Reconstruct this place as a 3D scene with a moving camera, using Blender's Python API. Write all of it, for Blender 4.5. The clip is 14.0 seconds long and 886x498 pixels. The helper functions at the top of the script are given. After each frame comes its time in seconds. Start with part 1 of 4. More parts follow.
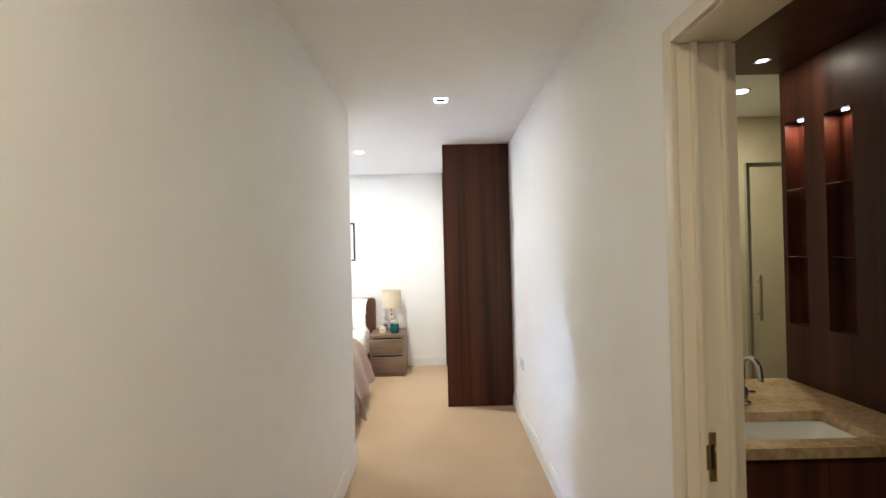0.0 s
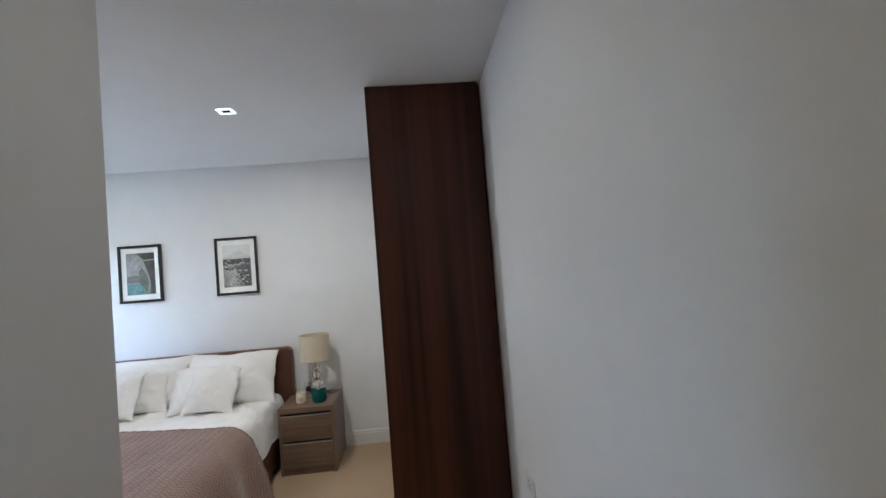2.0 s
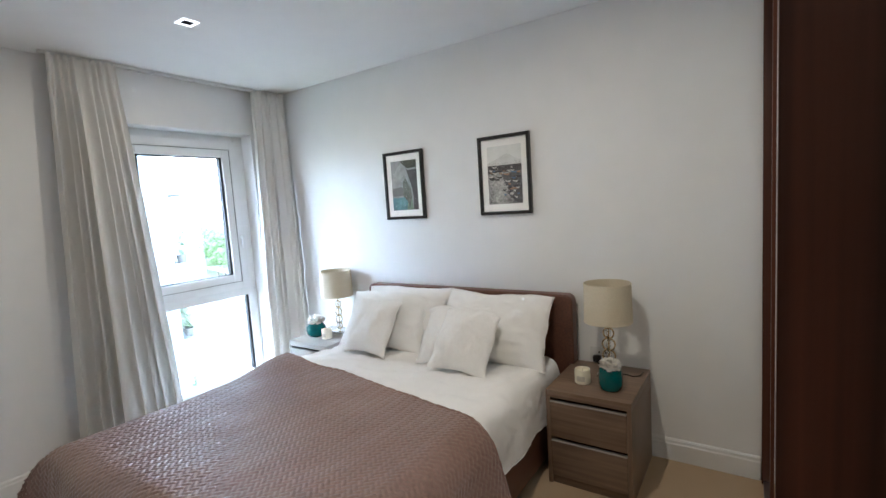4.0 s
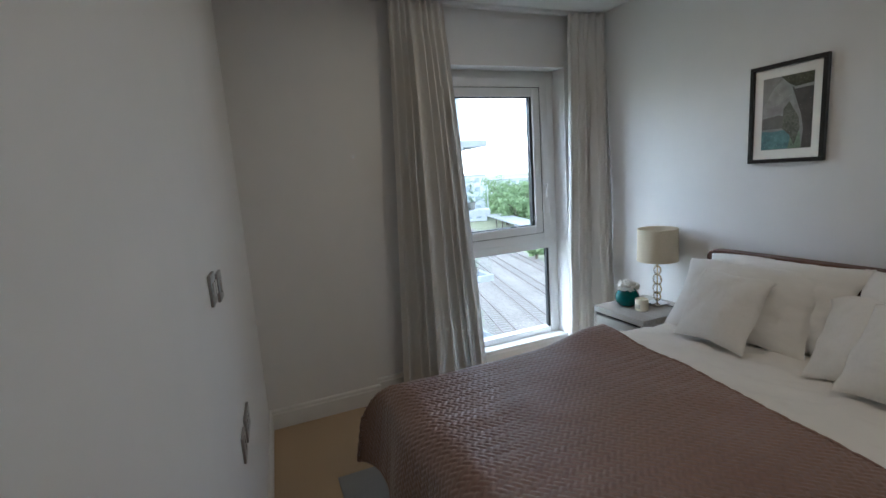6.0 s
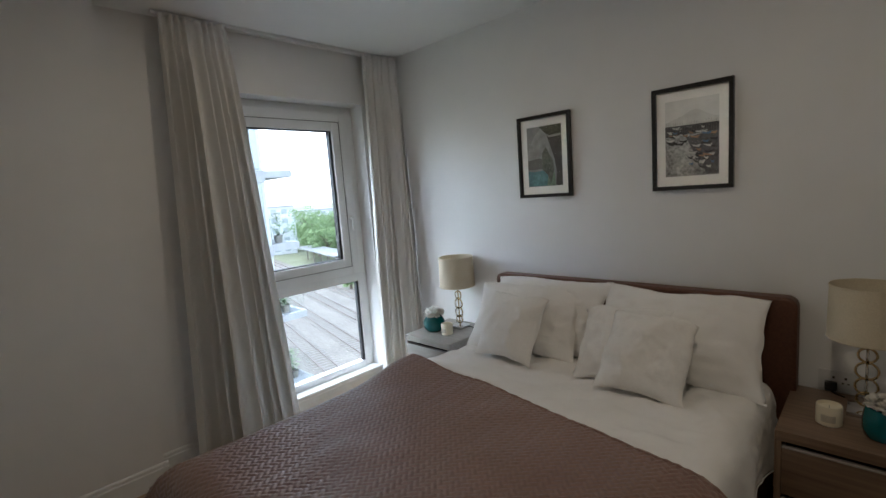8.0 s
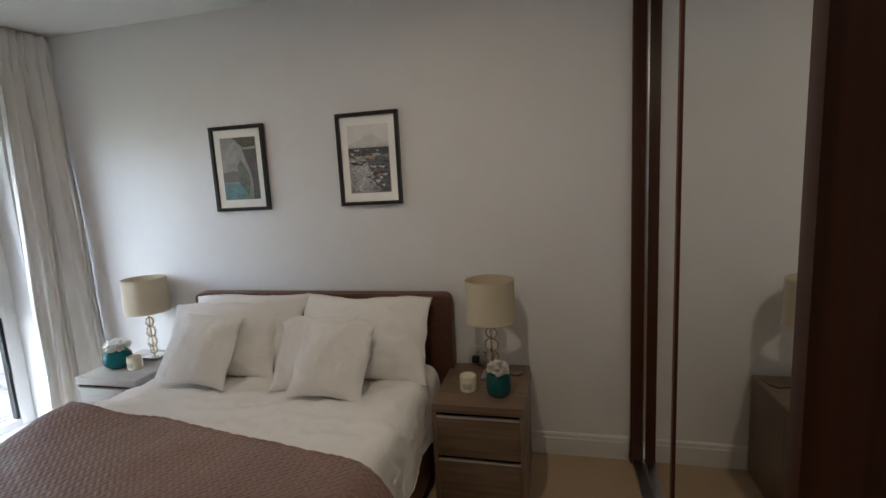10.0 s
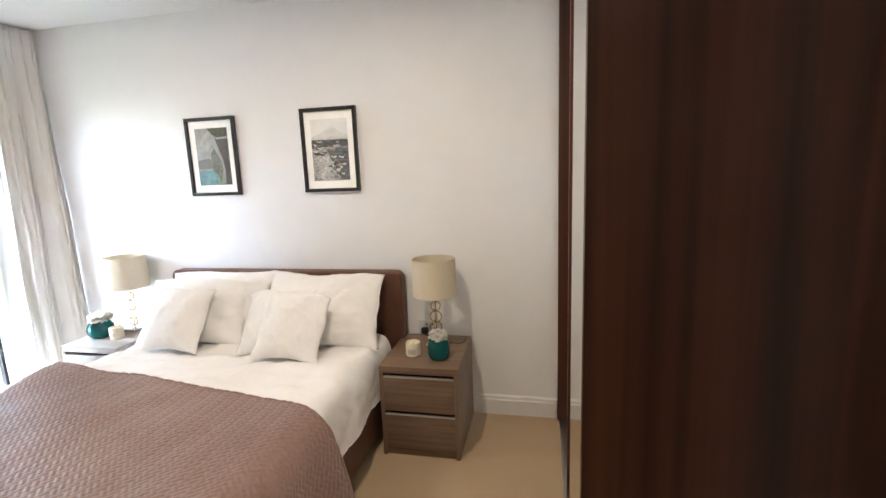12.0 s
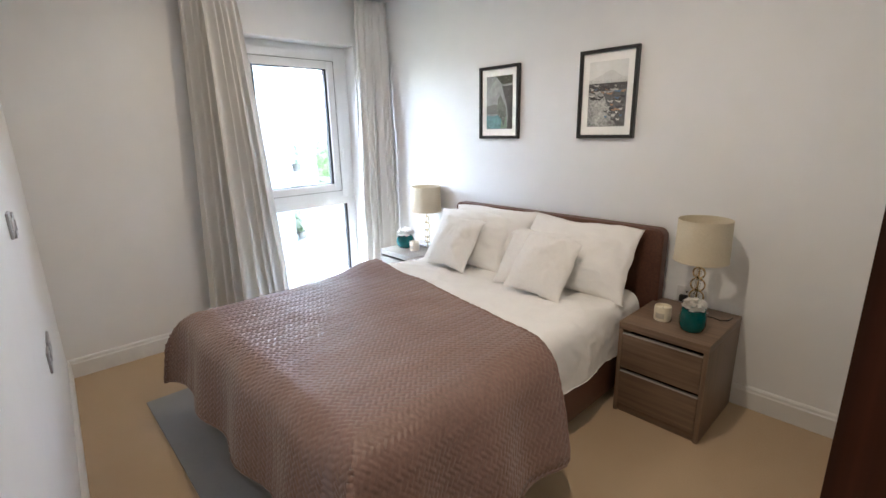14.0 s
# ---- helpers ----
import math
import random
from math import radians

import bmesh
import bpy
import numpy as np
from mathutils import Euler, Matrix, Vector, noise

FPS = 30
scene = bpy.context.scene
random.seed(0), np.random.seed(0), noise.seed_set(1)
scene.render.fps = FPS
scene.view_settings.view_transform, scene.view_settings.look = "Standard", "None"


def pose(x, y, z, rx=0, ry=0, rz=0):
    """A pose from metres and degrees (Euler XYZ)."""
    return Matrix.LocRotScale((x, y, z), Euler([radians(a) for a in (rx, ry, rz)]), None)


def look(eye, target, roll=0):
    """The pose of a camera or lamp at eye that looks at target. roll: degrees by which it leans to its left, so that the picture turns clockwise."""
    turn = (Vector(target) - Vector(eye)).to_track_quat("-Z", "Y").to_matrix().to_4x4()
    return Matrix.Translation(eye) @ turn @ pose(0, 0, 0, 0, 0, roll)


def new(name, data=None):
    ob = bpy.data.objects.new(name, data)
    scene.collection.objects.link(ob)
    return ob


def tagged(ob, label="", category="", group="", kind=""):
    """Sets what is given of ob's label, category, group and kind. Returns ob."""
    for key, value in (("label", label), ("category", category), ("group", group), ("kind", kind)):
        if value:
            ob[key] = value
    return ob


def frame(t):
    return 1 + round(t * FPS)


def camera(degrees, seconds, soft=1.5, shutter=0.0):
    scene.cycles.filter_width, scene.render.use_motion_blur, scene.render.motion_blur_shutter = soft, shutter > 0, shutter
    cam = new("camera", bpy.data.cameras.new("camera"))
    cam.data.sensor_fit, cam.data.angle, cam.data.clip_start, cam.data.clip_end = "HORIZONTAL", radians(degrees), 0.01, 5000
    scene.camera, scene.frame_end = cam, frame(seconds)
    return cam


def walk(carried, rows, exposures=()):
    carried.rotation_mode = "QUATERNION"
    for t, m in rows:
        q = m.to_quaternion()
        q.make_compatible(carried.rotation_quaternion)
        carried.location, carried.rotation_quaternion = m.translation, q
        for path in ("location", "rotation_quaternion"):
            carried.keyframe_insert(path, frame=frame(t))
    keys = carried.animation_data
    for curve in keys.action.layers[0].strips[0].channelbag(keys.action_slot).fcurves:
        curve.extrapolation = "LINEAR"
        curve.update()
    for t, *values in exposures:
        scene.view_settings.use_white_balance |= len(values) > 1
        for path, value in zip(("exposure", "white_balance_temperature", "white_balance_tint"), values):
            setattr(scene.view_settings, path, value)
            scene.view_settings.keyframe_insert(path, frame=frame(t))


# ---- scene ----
cam = camera(88.0, 14.0)
PATH = [
    (0, (-0.688, -6.177, 1.537), (-0.68, -4.177, 1.544), -1.4),
    (0.5, (-0.596, -5.716, 1.544), (-0.374, -3.73, 1.601), -1.9),
    (1, (-0.513, -5.221, 1.556), (-0.333, -3.23, 1.616), -2.4),
    (1.5, (-0.441, -4.698, 1.555), (-0.295, -2.707, 1.663), -2.0),
    (2, (-0.454, -4.226, 1.556), (-0.321, -2.231, 1.62), -4.5),
    (2.5, (-0.412, -3.763, 1.536), (-0.527, -1.767, 1.583), -2.2),
    (3, (-0.442, -3.349, 1.513), (-0.799, -1.381, 1.505), -2.4),
    (3.5, (-0.561, -2.999, 1.517), (-1.176, -1.098, 1.428), -4.2),
    (4, (-0.693, -2.729, 1.523), (-1.813, -1.084, 1.326), -3.7),
    (4.2, (-0.764, -2.654, 1.55), (-2.075, -1.165, 1.31), -3.6),
    (6.3, (-1.362, -2.605, 1.483), (-3.188, -1.855, 1.163), -4.0),
    (6.5, (-1.383, -2.619, 1.488), (-3.183, -1.804, 1.179), -4.4),
    (7, (-1.427, -2.658, 1.494), (-3.107, -1.615, 1.191), -4.2),
    (7.5, (-1.388, -2.612, 1.498), (-2.934, -1.376, 1.211), -4.0),
    (8, (-1.332, -2.546, 1.511), (-2.711, -1.119, 1.259), -4.2),
    (8.5, (-1.281, -2.489, 1.51), (-2.436, -0.87, 1.295), -4.0),
    (9, (-1.216, -2.489, 1.542), (-2.098, -0.707, 1.331), -2.8),
    (9.2, (-1.176, -2.450, 1.528), (-1.950, -0.617, 1.325), -2.7),
    (11.3, (-0.860, -2.523, 1.537), (-1.178, -0.591, 1.131), -3.0),
    (11.5, (-0.833, -2.565, 1.540), (-1.206, -0.638, 1.153), -3.6),
    (12, (-0.748, -2.705, 1.526), (-1.168, -0.779, 1.192), -2.2),
    (12.5, (-0.641, -2.708, 1.500), (-1.209, -0.807, 1.253), -2.0),
    (13, (-0.584, -2.656, 1.504), (-1.438, -0.904, 1.057), -2.3),
    (13.5, (-0.558, -2.644, 1.493), (-1.692, -1.072, 1.000), -1.8),
    (14, (-0.611, -2.701, 1.502), (-2.023, -1.378, 0.995), -1.2),
]

# exposure follows the clip's own brightening and darkening
EXPOSURES = [(0, 6.24, 5150, 5), (0.5, 6.0, 4950, 5), (1, 5.58, 4850, 5), (1.5, 5.15, 4850, 5), (2, 4.73, 4850, 5), (3, 4.15, 4900, 4), (3.6, 4.28, 4950, 5), (4.2, 4.6, 5250, 5), (6.3, 3.07, 5410, 5), (9.2, 3.17, 5770, 7), (11.3, 4.77, 5670, 9), (12.5, 5.26, 5670, 9), (13.2, 5.04, 5670, 9), (14, 4.67, 5570, 9)]
walk(cam, [(t, look(eye, target, roll)) for t, eye, target, roll in PATH], EXPOSURES)

# ------------------------------------------------------------------ light
world = bpy.data.worlds.new("sky")
scene.world = world
world.use_nodes = True
wn = world.node_tree.nodes
sky = wn.new("ShaderNodeTexSky")
sky.sky_type = "NISHITA"
sky.sun_disc = False
sky.sun_elevation = radians(54)
sky.sun_rotation = radians(218.7)
sky.air_density, sky.dust_density, sky.ozone_density = 1.0, 0.8, 1.0
wn["Background"].inputs["Strength"].default_value = 0.15
# thin overcast: the blue is washed out
veil = wn.new("ShaderNodeHueSaturation")
veil.inputs["Saturation"].default_value = 0.4
world.node_tree.links.new(sky.outputs[0], veil.inputs["Color"])
world.node_tree.links.new(veil.outputs[0], wn["Background"].inputs["Color"])

sun = bpy.data.lights.new("sun", "SUN")
sun.energy, sun.angle, sun.color = 0.24, radians(40), (1.0, 0.96, 0.9)
sun_ob = new("sun", sun)
sun_ob.matrix_world = look((-11.03, -13.76, 24.27), (0, 0, 0))


def down_lamp(x, y, z, power, color=(1.0, 0.82, 0.61), size=0.05):
    lamp = bpy.data.lights.new("downlight_lamp", "AREA")
    lamp.shape, lamp.size, lamp.energy, lamp.color, lamp.spread = "DISK", size, power, color, radians(180)
    new("downlight_lamp", lamp).matrix_world = look((x, y, z), (x, y + 1e-4, 0))


# ------------------------------------------------------------------ materials
def nodes_of(name):
    m = bpy.data.materials.new(name)
    m.use_nodes = True
    return m, m.node_tree.nodes, m.node_tree.links, m.node_tree.nodes["Principled BSDF"]


def surface(name, a, b, rough=0.6, grain=(40, 40, 40), bump=0.15, metal=0.0, coarse=3.0, patch=0.25, rough_var=0.08, fine=None, sheen=0.0, distance=0.002, broad=None):
    """Two colours mixed by stretched grain and by broad patches, with a fine relief."""
    m, n, l, p = nodes_of(name)
    co = n.new("ShaderNodeTexCoord")
    mp = n.new("ShaderNodeMapping")
    mp.inputs["Scale"].default_value = grain
    l.new(co.outputs["Object"], mp.inputs["Vector"])
    n1 = n.new("ShaderNodeTexNoise")
    n1.inputs["Scale"].default_value, n1.inputs["Detail"].default_value = 1.0, 5.0
    l.new(mp.outputs[0], n1.inputs["Vector"])
    n2 = n.new("ShaderNodeTexNoise")
    n2.inputs["Scale"].default_value, n2.inputs["Detail"].default_value = coarse, 3.0
    if broad:
        mb = n.new("ShaderNodeMapping")
        mb.inputs["Scale"].default_value = broad
        l.new(co.outputs["Object"], mb.inputs["Vector"])
        l.new(mb.outputs[0], n2.inputs["Vector"])
    else:
        l.new(co.outputs["Object"], n2.inputs["Vector"])
    mix = n.new("ShaderNodeMath")
    mix.operation = "MULTIPLY_ADD"
    mix.inputs[1].default_value = patch
    l.new(n2.outputs[0], mix.inputs[0])
    off = n.new("ShaderNodeMath")
    off.operation = "MULTIPLY_ADD"
    off.inputs[1].default_value, off.inputs[2].default_value = 1.0 - patch, 0.0
    l.new(n1.outputs[0], off.inputs[0])
    l.new(off.outputs[0], mix.inputs[2])
    ramp = n.new("ShaderNodeValToRGB")
    ramp.color_ramp.elements[0].position, ramp.color_ramp.elements[1].position = 0.32, 0.68
    ramp.color_ramp.elements[0].color, ramp.color_ramp.elements[1].color = (*a, 1), (*b, 1)
    l.new(mix.outputs[0], ramp.inputs[0])
    l.new(ramp.outputs[0], p.inputs["Base Color"])
    rr = n.new("ShaderNodeMapRange")
    rr.inputs["To Min"].default_value, rr.inputs["To Max"].default_value = max(0.02, rough - rough_var), min(1, rough + rough_var)
    l.new(n1.outputs[0], rr.inputs["Value"])
    l.new(rr.outputs[0], p.inputs["Roughness"])
    p.inputs["Metallic"].default_value = metal
    if sheen:
        p.inputs["Sheen Weight"].default_value = sheen
        p.inputs["Sheen Roughness"].default_value = 0.5
    if bump:
        source = n1
        if fine:
            source = n.new("ShaderNodeTexNoise")
            source.inputs["Scale"].default_value, source.inputs["Detail"].default_value = fine, 4.0
            l.new(co.outputs["Object"], source.inputs["Vector"])
        bp = n.new("ShaderNodeBump")
        bp.inputs["Strength"].default_value, bp.inputs["Distance"].default_value = bump, distance
        l.new(source.outputs[0], bp.inputs["Height"])
        l.new(bp.outputs[0], p.inputs["Normal"])
    return m


def glass(name, color=(1, 1, 1), rough=0.0, ior=1.45):
    m, n, l, p = nodes_of(name)
    p.inputs["Base Color"].default_value = (*color, 1)
    p.inputs["Roughness"].default_value = rough
    p.inputs["IOR"].default_value = ior
    p.inputs["Transmission Weight"].default_value = 1.0
    return m


def emitter(name, color, strength):
    m, n, l, p = nodes_of(name)
    p.inputs["Base Color"].default_value = (*color, 1)
    p.inputs["Emission Color"].default_value = (*color, 1)
    p.inputs["Emission Strength"].default_value = strength
    return m


WALL = surface("wall_paint", (0.825, 0.825, 0.82), (0.855, 0.85, 0.84), 0.62, (6, 6, 6), 0.12, fine=380, coarse=1.3, distance=0.0006)
CEIL = surface("ceiling_paint", (0.86, 0.86, 0.855), (0.885, 0.885, 0.875), 0.75, (6, 6, 6), 0.1, fine=300, coarse=1.0, distance=0.0006)
TRIM = surface("satin_trim_paint", (0.76, 0.76, 0.75), (0.80, 0.80, 0.785), 0.35, (8, 8, 8), 0.06, fine=120, distance=0.0005)
CREAM = surface("cream_door_paint", (0.70, 0.64, 0.50), (0.74, 0.68, 0.55), 0.4, (6, 6, 1), 0.08, fine=90, distance=0.0006)
CARPET = surface("beige_wool_carpet", (0.44, 0.31, 0.18), (0.56, 0.42, 0.265), 0.95, (260, 260, 260), 0.9, fine=520, coarse=2.2, patch=0.35, sheen=0.15, distance=0.004)
RUGM = surface("grey_rug_pile", (0.27, 0.27, 0.272), (0.35, 0.35, 0.352), 0.95, (220, 220, 220), 0.9, fine=420, sheen=0.15, distance=0.004)
WALNUT = surface("dark_walnut_veneer", (0.0060, 0.0021, 0.0014), (0.098, 0.032, 0.017), 0.40, (36, 36, 0.5), 0.05, coarse=1.0, patch=0.72, distance=0.0004, broad=(8, 8, 0.2))
WALNUT.node_tree.nodes["Principled BSDF"].inputs["Specular IOR Level"].default_value = 0.28
GREYOAK = surface("grey_brown_wood_veneer", (0.130, 0.085, 0.056), (0.240, 0.165, 0.113), 0.40, (2.2, 60, 60), 0.12, coarse=4.0, patch=0.3, distance=0.0006)
GREYOAKV = surface("grey_brown_wood_veneer_upright", (0.130, 0.085, 0.056), (0.240, 0.165, 0.113), 0.40, (60, 60, 2.2), 0.12, coarse=4.0, patch=0.3, distance=0.0006)
# Paler copy of GREYOAK: window light and edge highlight put into the colour.
LITOAK = surface("lit_copy_of_grey_brown_veneer", (0.30, 0.28, 0.255), (0.40, 0.38, 0.35), 0.34, (2.2, 60, 60), 0.1, coarse=4.0, patch=0.3, distance=0.0005)
LEATHER = surface("brown_bed_leather", (0.085, 0.034, 0.022), (0.135, 0.056, 0.030), 0.46, (90, 90, 90), 0.35, fine=260, distance=0.001)
COTTON = surface("white_cotton", (0.855, 0.84, 0.815), (0.895, 0.88, 0.855), 0.9, (9, 9, 9), 0.35, fine=26, coarse=5, sheen=0.1, distance=0.006)
CUSHION = surface("white_textured_cushion_cotton", (0.85, 0.835, 0.81), (0.885, 0.87, 0.845), 0.92, (80, 80, 80), 0.6, fine=170, sheen=0.15, distance=0.003)
QUILT = surface("mauve_brown_quilt_satin", (0.17, 0.097, 0.076), (0.295, 0.178, 0.142), 0.38, (60, 60, 60), 0.25, fine=420, coarse=2.0, patch=0.4, sheen=0.45, distance=0.001)
CURTAIN = surface("cream_lined_curtain_cloth", (0.86, 0.85, 0.83), (0.91, 0.90, 0.88), 0.85, (160, 160, 12), 0.3, fine=300, coarse=2.0, sheen=0.15, distance=0.001)
PETAL = surface("white_petals", (0.86, 0.85, 0.80), (0.92, 0.91, 0.88), 0.75, (60, 60, 60), 0.3)


def let_through(m, share):
    """Thin cloth: part of the light that falls on it passes on, scattered."""
    n, l = m.node_tree.nodes, m.node_tree.links
    p, out = n["Principled BSDF"], n["Material Output"]
    tr, mx = n.new("ShaderNodeBsdfTranslucent"), n.new("ShaderNodeMixShader")
    tr.inputs["Color"].default_value = (0.93, 0.91, 0.88, 1)
    mx.inputs[0].default_value = share
    l.new(p.outputs[0], mx.inputs[1])
    l.new(tr.outputs[0], mx.inputs[2])
    l.new(mx.outputs[0], out.inputs["Surface"])


let_through(CURTAIN, 0.22)
let_through(PETAL, 0.45)
SHADE = surface("cream_linen_shade", (0.62, 0.545, 0.40), (0.72, 0.645, 0.495), 0.9, (200, 200, 200), 0.35, fine=240, distance=0.001)
UPVC = surface("white_window_plastic", (0.78, 0.79, 0.79), (0.82, 0.83, 0.83), 0.3, (6, 6, 6), 0.03, fine=60, distance=0.0004)
GASKET = surface("black_rubber_gasket", (0.012, 0.012, 0.013), (0.02, 0.02, 0.022), 0.6, (50, 50, 50), 0.1)
BLACK = surface("black_frame_lacquer", (0.010, 0.010, 0.011), (0.018, 0.018, 0.02), 0.32, (60, 60, 60), 0.06, distance=0.0005)
PAPER = surface("white_mount_board", (0.80, 0.80, 0.79), (0.83, 0.83, 0.82), 0.8, (120, 120, 120), 0.05, distance=0.0004)
CHROME = surface("polished_chrome", (0.62, 0.62, 0.63), (0.70, 0.70, 0.71), 0.12, (30, 30, 30), 0.02, metal=1.0, distance=0.0003)
BRASS = surface("pale_brass", (0.62, 0.47, 0.26), (0.72, 0.57, 0.34), 0.25, (40, 40, 40), 0.04, metal=1.0, distance=0.0003)
ALU = surface("brushed_aluminium", (0.48, 0.48, 0.49), (0.58, 0.58, 0.59), 0.32, (200, 200, 2), 0.06, metal=1.0, distance=0.0003)
MIRROR = surface("silvered_mirror", (0.80, 0.81, 0.81), (0.82, 0.83, 0.83), 0.025, (3, 3, 3), 0.0, metal=1.0, rough_var=0.005)
TEAL = surface("teal_lacquered_glass", (0.003, 0.078, 0.082), (0.005, 0.125, 0.13), 0.12, (12, 12, 12), 0.03, coarse=9)
WAX = surface("cream_candle_jar", (0.76, 0.70, 0.55), (0.82, 0.76, 0.62), 0.38, (20, 20, 20), 0.04)
LABEL = surface("pale_label_print", (0.50, 0.46, 0.38), (0.58, 0.54, 0.46), 0.7, (40, 40, 40), 0.02)
# Near-black: shade of gaps, holes and undersides is put into this colour.
DARKIN = surface("near_black_and_recess_shade", (0.012, 0.009, 0.008), (0.02, 0.016, 0.014), 0.7, (20, 20, 20), 0.1)
PLASTIC = surface("white_socket_plastic", (0.70, 0.70, 0.69), (0.74, 0.74, 0.73), 0.35, (10, 10, 10), 0.03)
STEEL = surface("brushed_steel_plate", (0.42, 0.42, 0.43), (0.5, 0.5, 0.51), 0.35, (4, 160, 160), 0.06, metal=1.0, distance=0.0003)
GLASSM = glass("picture_glass", (1, 1, 1), 0.0, 1.05)
PANE = glass("clear_window_glass", (0.97, 0.985, 0.98), 0.0, 1.05)
CRYSTAL = glass("clear_crystal", (0.97, 0.96, 0.93), 0.02, 1.4)
LAMPON = emitter("lit_lens_and_rim_glow", (1.0, 0.93, 0.82), 0.11)
MARBLE = surface("beige_marble", (0.30, 0.19, 0.085), (0.60, 0.47, 0.30), 0.2, (38, 46, 38), 0.03, coarse=6, patch=0.5, distance=0.0005)
CERAMIC = surface("white_ceramic", (0.80, 0.80, 0.78), (0.84, 0.84, 0.82), 0.1, (8, 8, 8), 0.0)
BATHWALL = surface("cream_stone_tile", (0.55, 0.49, 0.34), (0.62, 0.56, 0.41), 0.3, (7, 7, 7), 0.03, coarse=2.5, distance=0.0005)
GRASS = surface("trackside_grass", (0.11, 0.12, 0.065), (0.18, 0.185, 0.11), 0.9, (0.9, 0.9, 0.9), 0.5, coarse=0.15, patch=0.5, distance=0.1)
BALLAST = surface("oily_track_ballast", (0.105, 0.092, 0.077), (0.19, 0.17, 0.143), 0.95, (3, 3, 3), 0.6, coarse=0.2, patch=0.4, distance=0.1)
RAILM = surface("worn_rail_steel", (0.10, 0.075, 0.06), (0.19, 0.16, 0.14), 0.55, (2, 2, 2), 0.1, metal=0.2)
SLEEPER = surface("concrete_sleeper", (0.16, 0.145, 0.125), (0.23, 0.213, 0.19), 0.9, (4, 4, 4), 0.3)
LEAF = surface("tree_leaves", (0.09, 0.14, 0.052), (0.20, 0.275, 0.115), 0.7, (1.6, 1.6, 1.6), 0.4, coarse=0.3, patch=0.4, distance=0.05)
BARK = surface("tree_bark", (0.07, 0.05, 0.035), (0.13, 0.10, 0.075), 0.9, (6, 6, 1.5), 0.6, distance=0.02)
FACADE = surface("pale_facade_panel", (0.40, 0.40, 0.40), (0.47, 0.47, 0.47), 0.6, (0.8, 0.8, 0.8), 0.1, coarse=0.3)
# Sky mirrored by the facade windows is put into this pale base colour.
BLUEGLASS = surface("facade_glass_sky_in_colour", (0.24, 0.265, 0.275), (0.33, 0.355, 0.365), 0.08, (0.5, 0.5, 0.5), 0.0, coarse=0.4)
SLABM = surface("balcony_concrete", (0.26, 0.26, 0.265), (0.33, 0.33, 0.335), 0.8, (2, 2, 2), 0.2)
ROOFM = surface("platform_canopy_metal", (0.13, 0.132, 0.13), (0.19, 0.192, 0.19), 0.5, (1, 1, 1), 0.1)


# ------------------------------------------------------------------ mesh helpers
def add_box(bm, x0, x1, y0, y1, z0, z1, bevel=0.0, segments=2):
    g = bmesh.ops.create_cube(bm, size=1.0)
    bmesh.ops.scale(bm, vec=(abs(x1 - x0), abs(y1 - y0), abs(z1 - z0)), verts=g["verts"])
    bmesh.ops.translate(bm, vec=((x0 + x1) / 2, (y0 + y1) / 2, (z0 + z1) / 2), verts=g["verts"])
    if bevel:
        es = list({e for v in g["verts"] for e in v.link_edges})
        bmesh.ops.bevel(bm, geom=es, offset=bevel, segments=segments, profile=0.6, affect="EDGES")
    return bm


def box(x0, x1, y0, y1, z0, z1, bevel=0.0, segments=2):
    return add_box(bmesh.new(), x0, x1, y0, y1, z0, z1, bevel, segments)


def add_lathe(bm, profile, seg=32, cx=0.0, cy=0.0, caps=True):
    """A body of rings (radius, height) round the upright at cx, cy."""
    rings = []
    for r, z in profile:
        rings.append([bm.verts.new((cx + r * math.cos(2 * math.pi * i / seg), cy + r * math.sin(2 * math.pi * i / seg), z)) for i in range(seg)])
    for a, b in zip(rings, rings[1:]):
        for i in range(seg):
            bm.faces.new((a[i], a[(i + 1) % seg], b[(i + 1) % seg], b[i]))
    if caps:
        bm.faces.new(list(reversed(rings[0])))
        bm.faces.new(rings[-1])
    return bm


def lathe(profile, seg=32, cx=0.0, cy=0.0, caps=True):
    return add_lathe(bmesh.new(), profile, seg, cx, cy, caps)


def add_tube(bm, points, radius, seg=8):
    """A round bar along points."""
    pts = [Vector(p) for p in points]
    rings = []
    for i, p in enumerate(pts):
        d = (pts[min(i + 1, len(pts) - 1)] - pts[max(i - 1, 0)]).normalized()
        u = d.cross(Vector((0.3, 0.5, 0.81)) if abs(d.z) < 0.9 else Vector((1, 0, 0))).normalized()
        v = d.cross(u)
        rings.append([bm.verts.new(p + radius * (math.cos(2 * math.pi * k / seg) * u + math.sin(2 * math.pi * k / seg) * v)) for k in range(seg)])
    for a, b in zip(rings, rings[1:]):
        for k in range(seg):
            bm.faces.new((a[k], a[(k + 1) % seg], b[(k + 1) % seg], b[k]))
    bm.faces.new(list(reversed(rings[0])))
    bm.faces.new(rings[-1])
    return bm


def prism(plan, z0, z1):
    bm = bmesh.new()
    lo = [bm.verts.new((x, y, z0)) for x, y in plan]
    hi = [bm.verts.new((x, y, z1)) for x, y in plan]
    n = len(plan)
    for i in range(n):
        bm.faces.new((lo[i], lo[(i + 1) % n], hi[(i + 1) % n], hi[i]))
    bm.faces.new(list(reversed(lo)))
    bm.faces.new(hi)
    bmesh.ops.recalc_face_normals(bm, faces=bm.faces)
    return bm


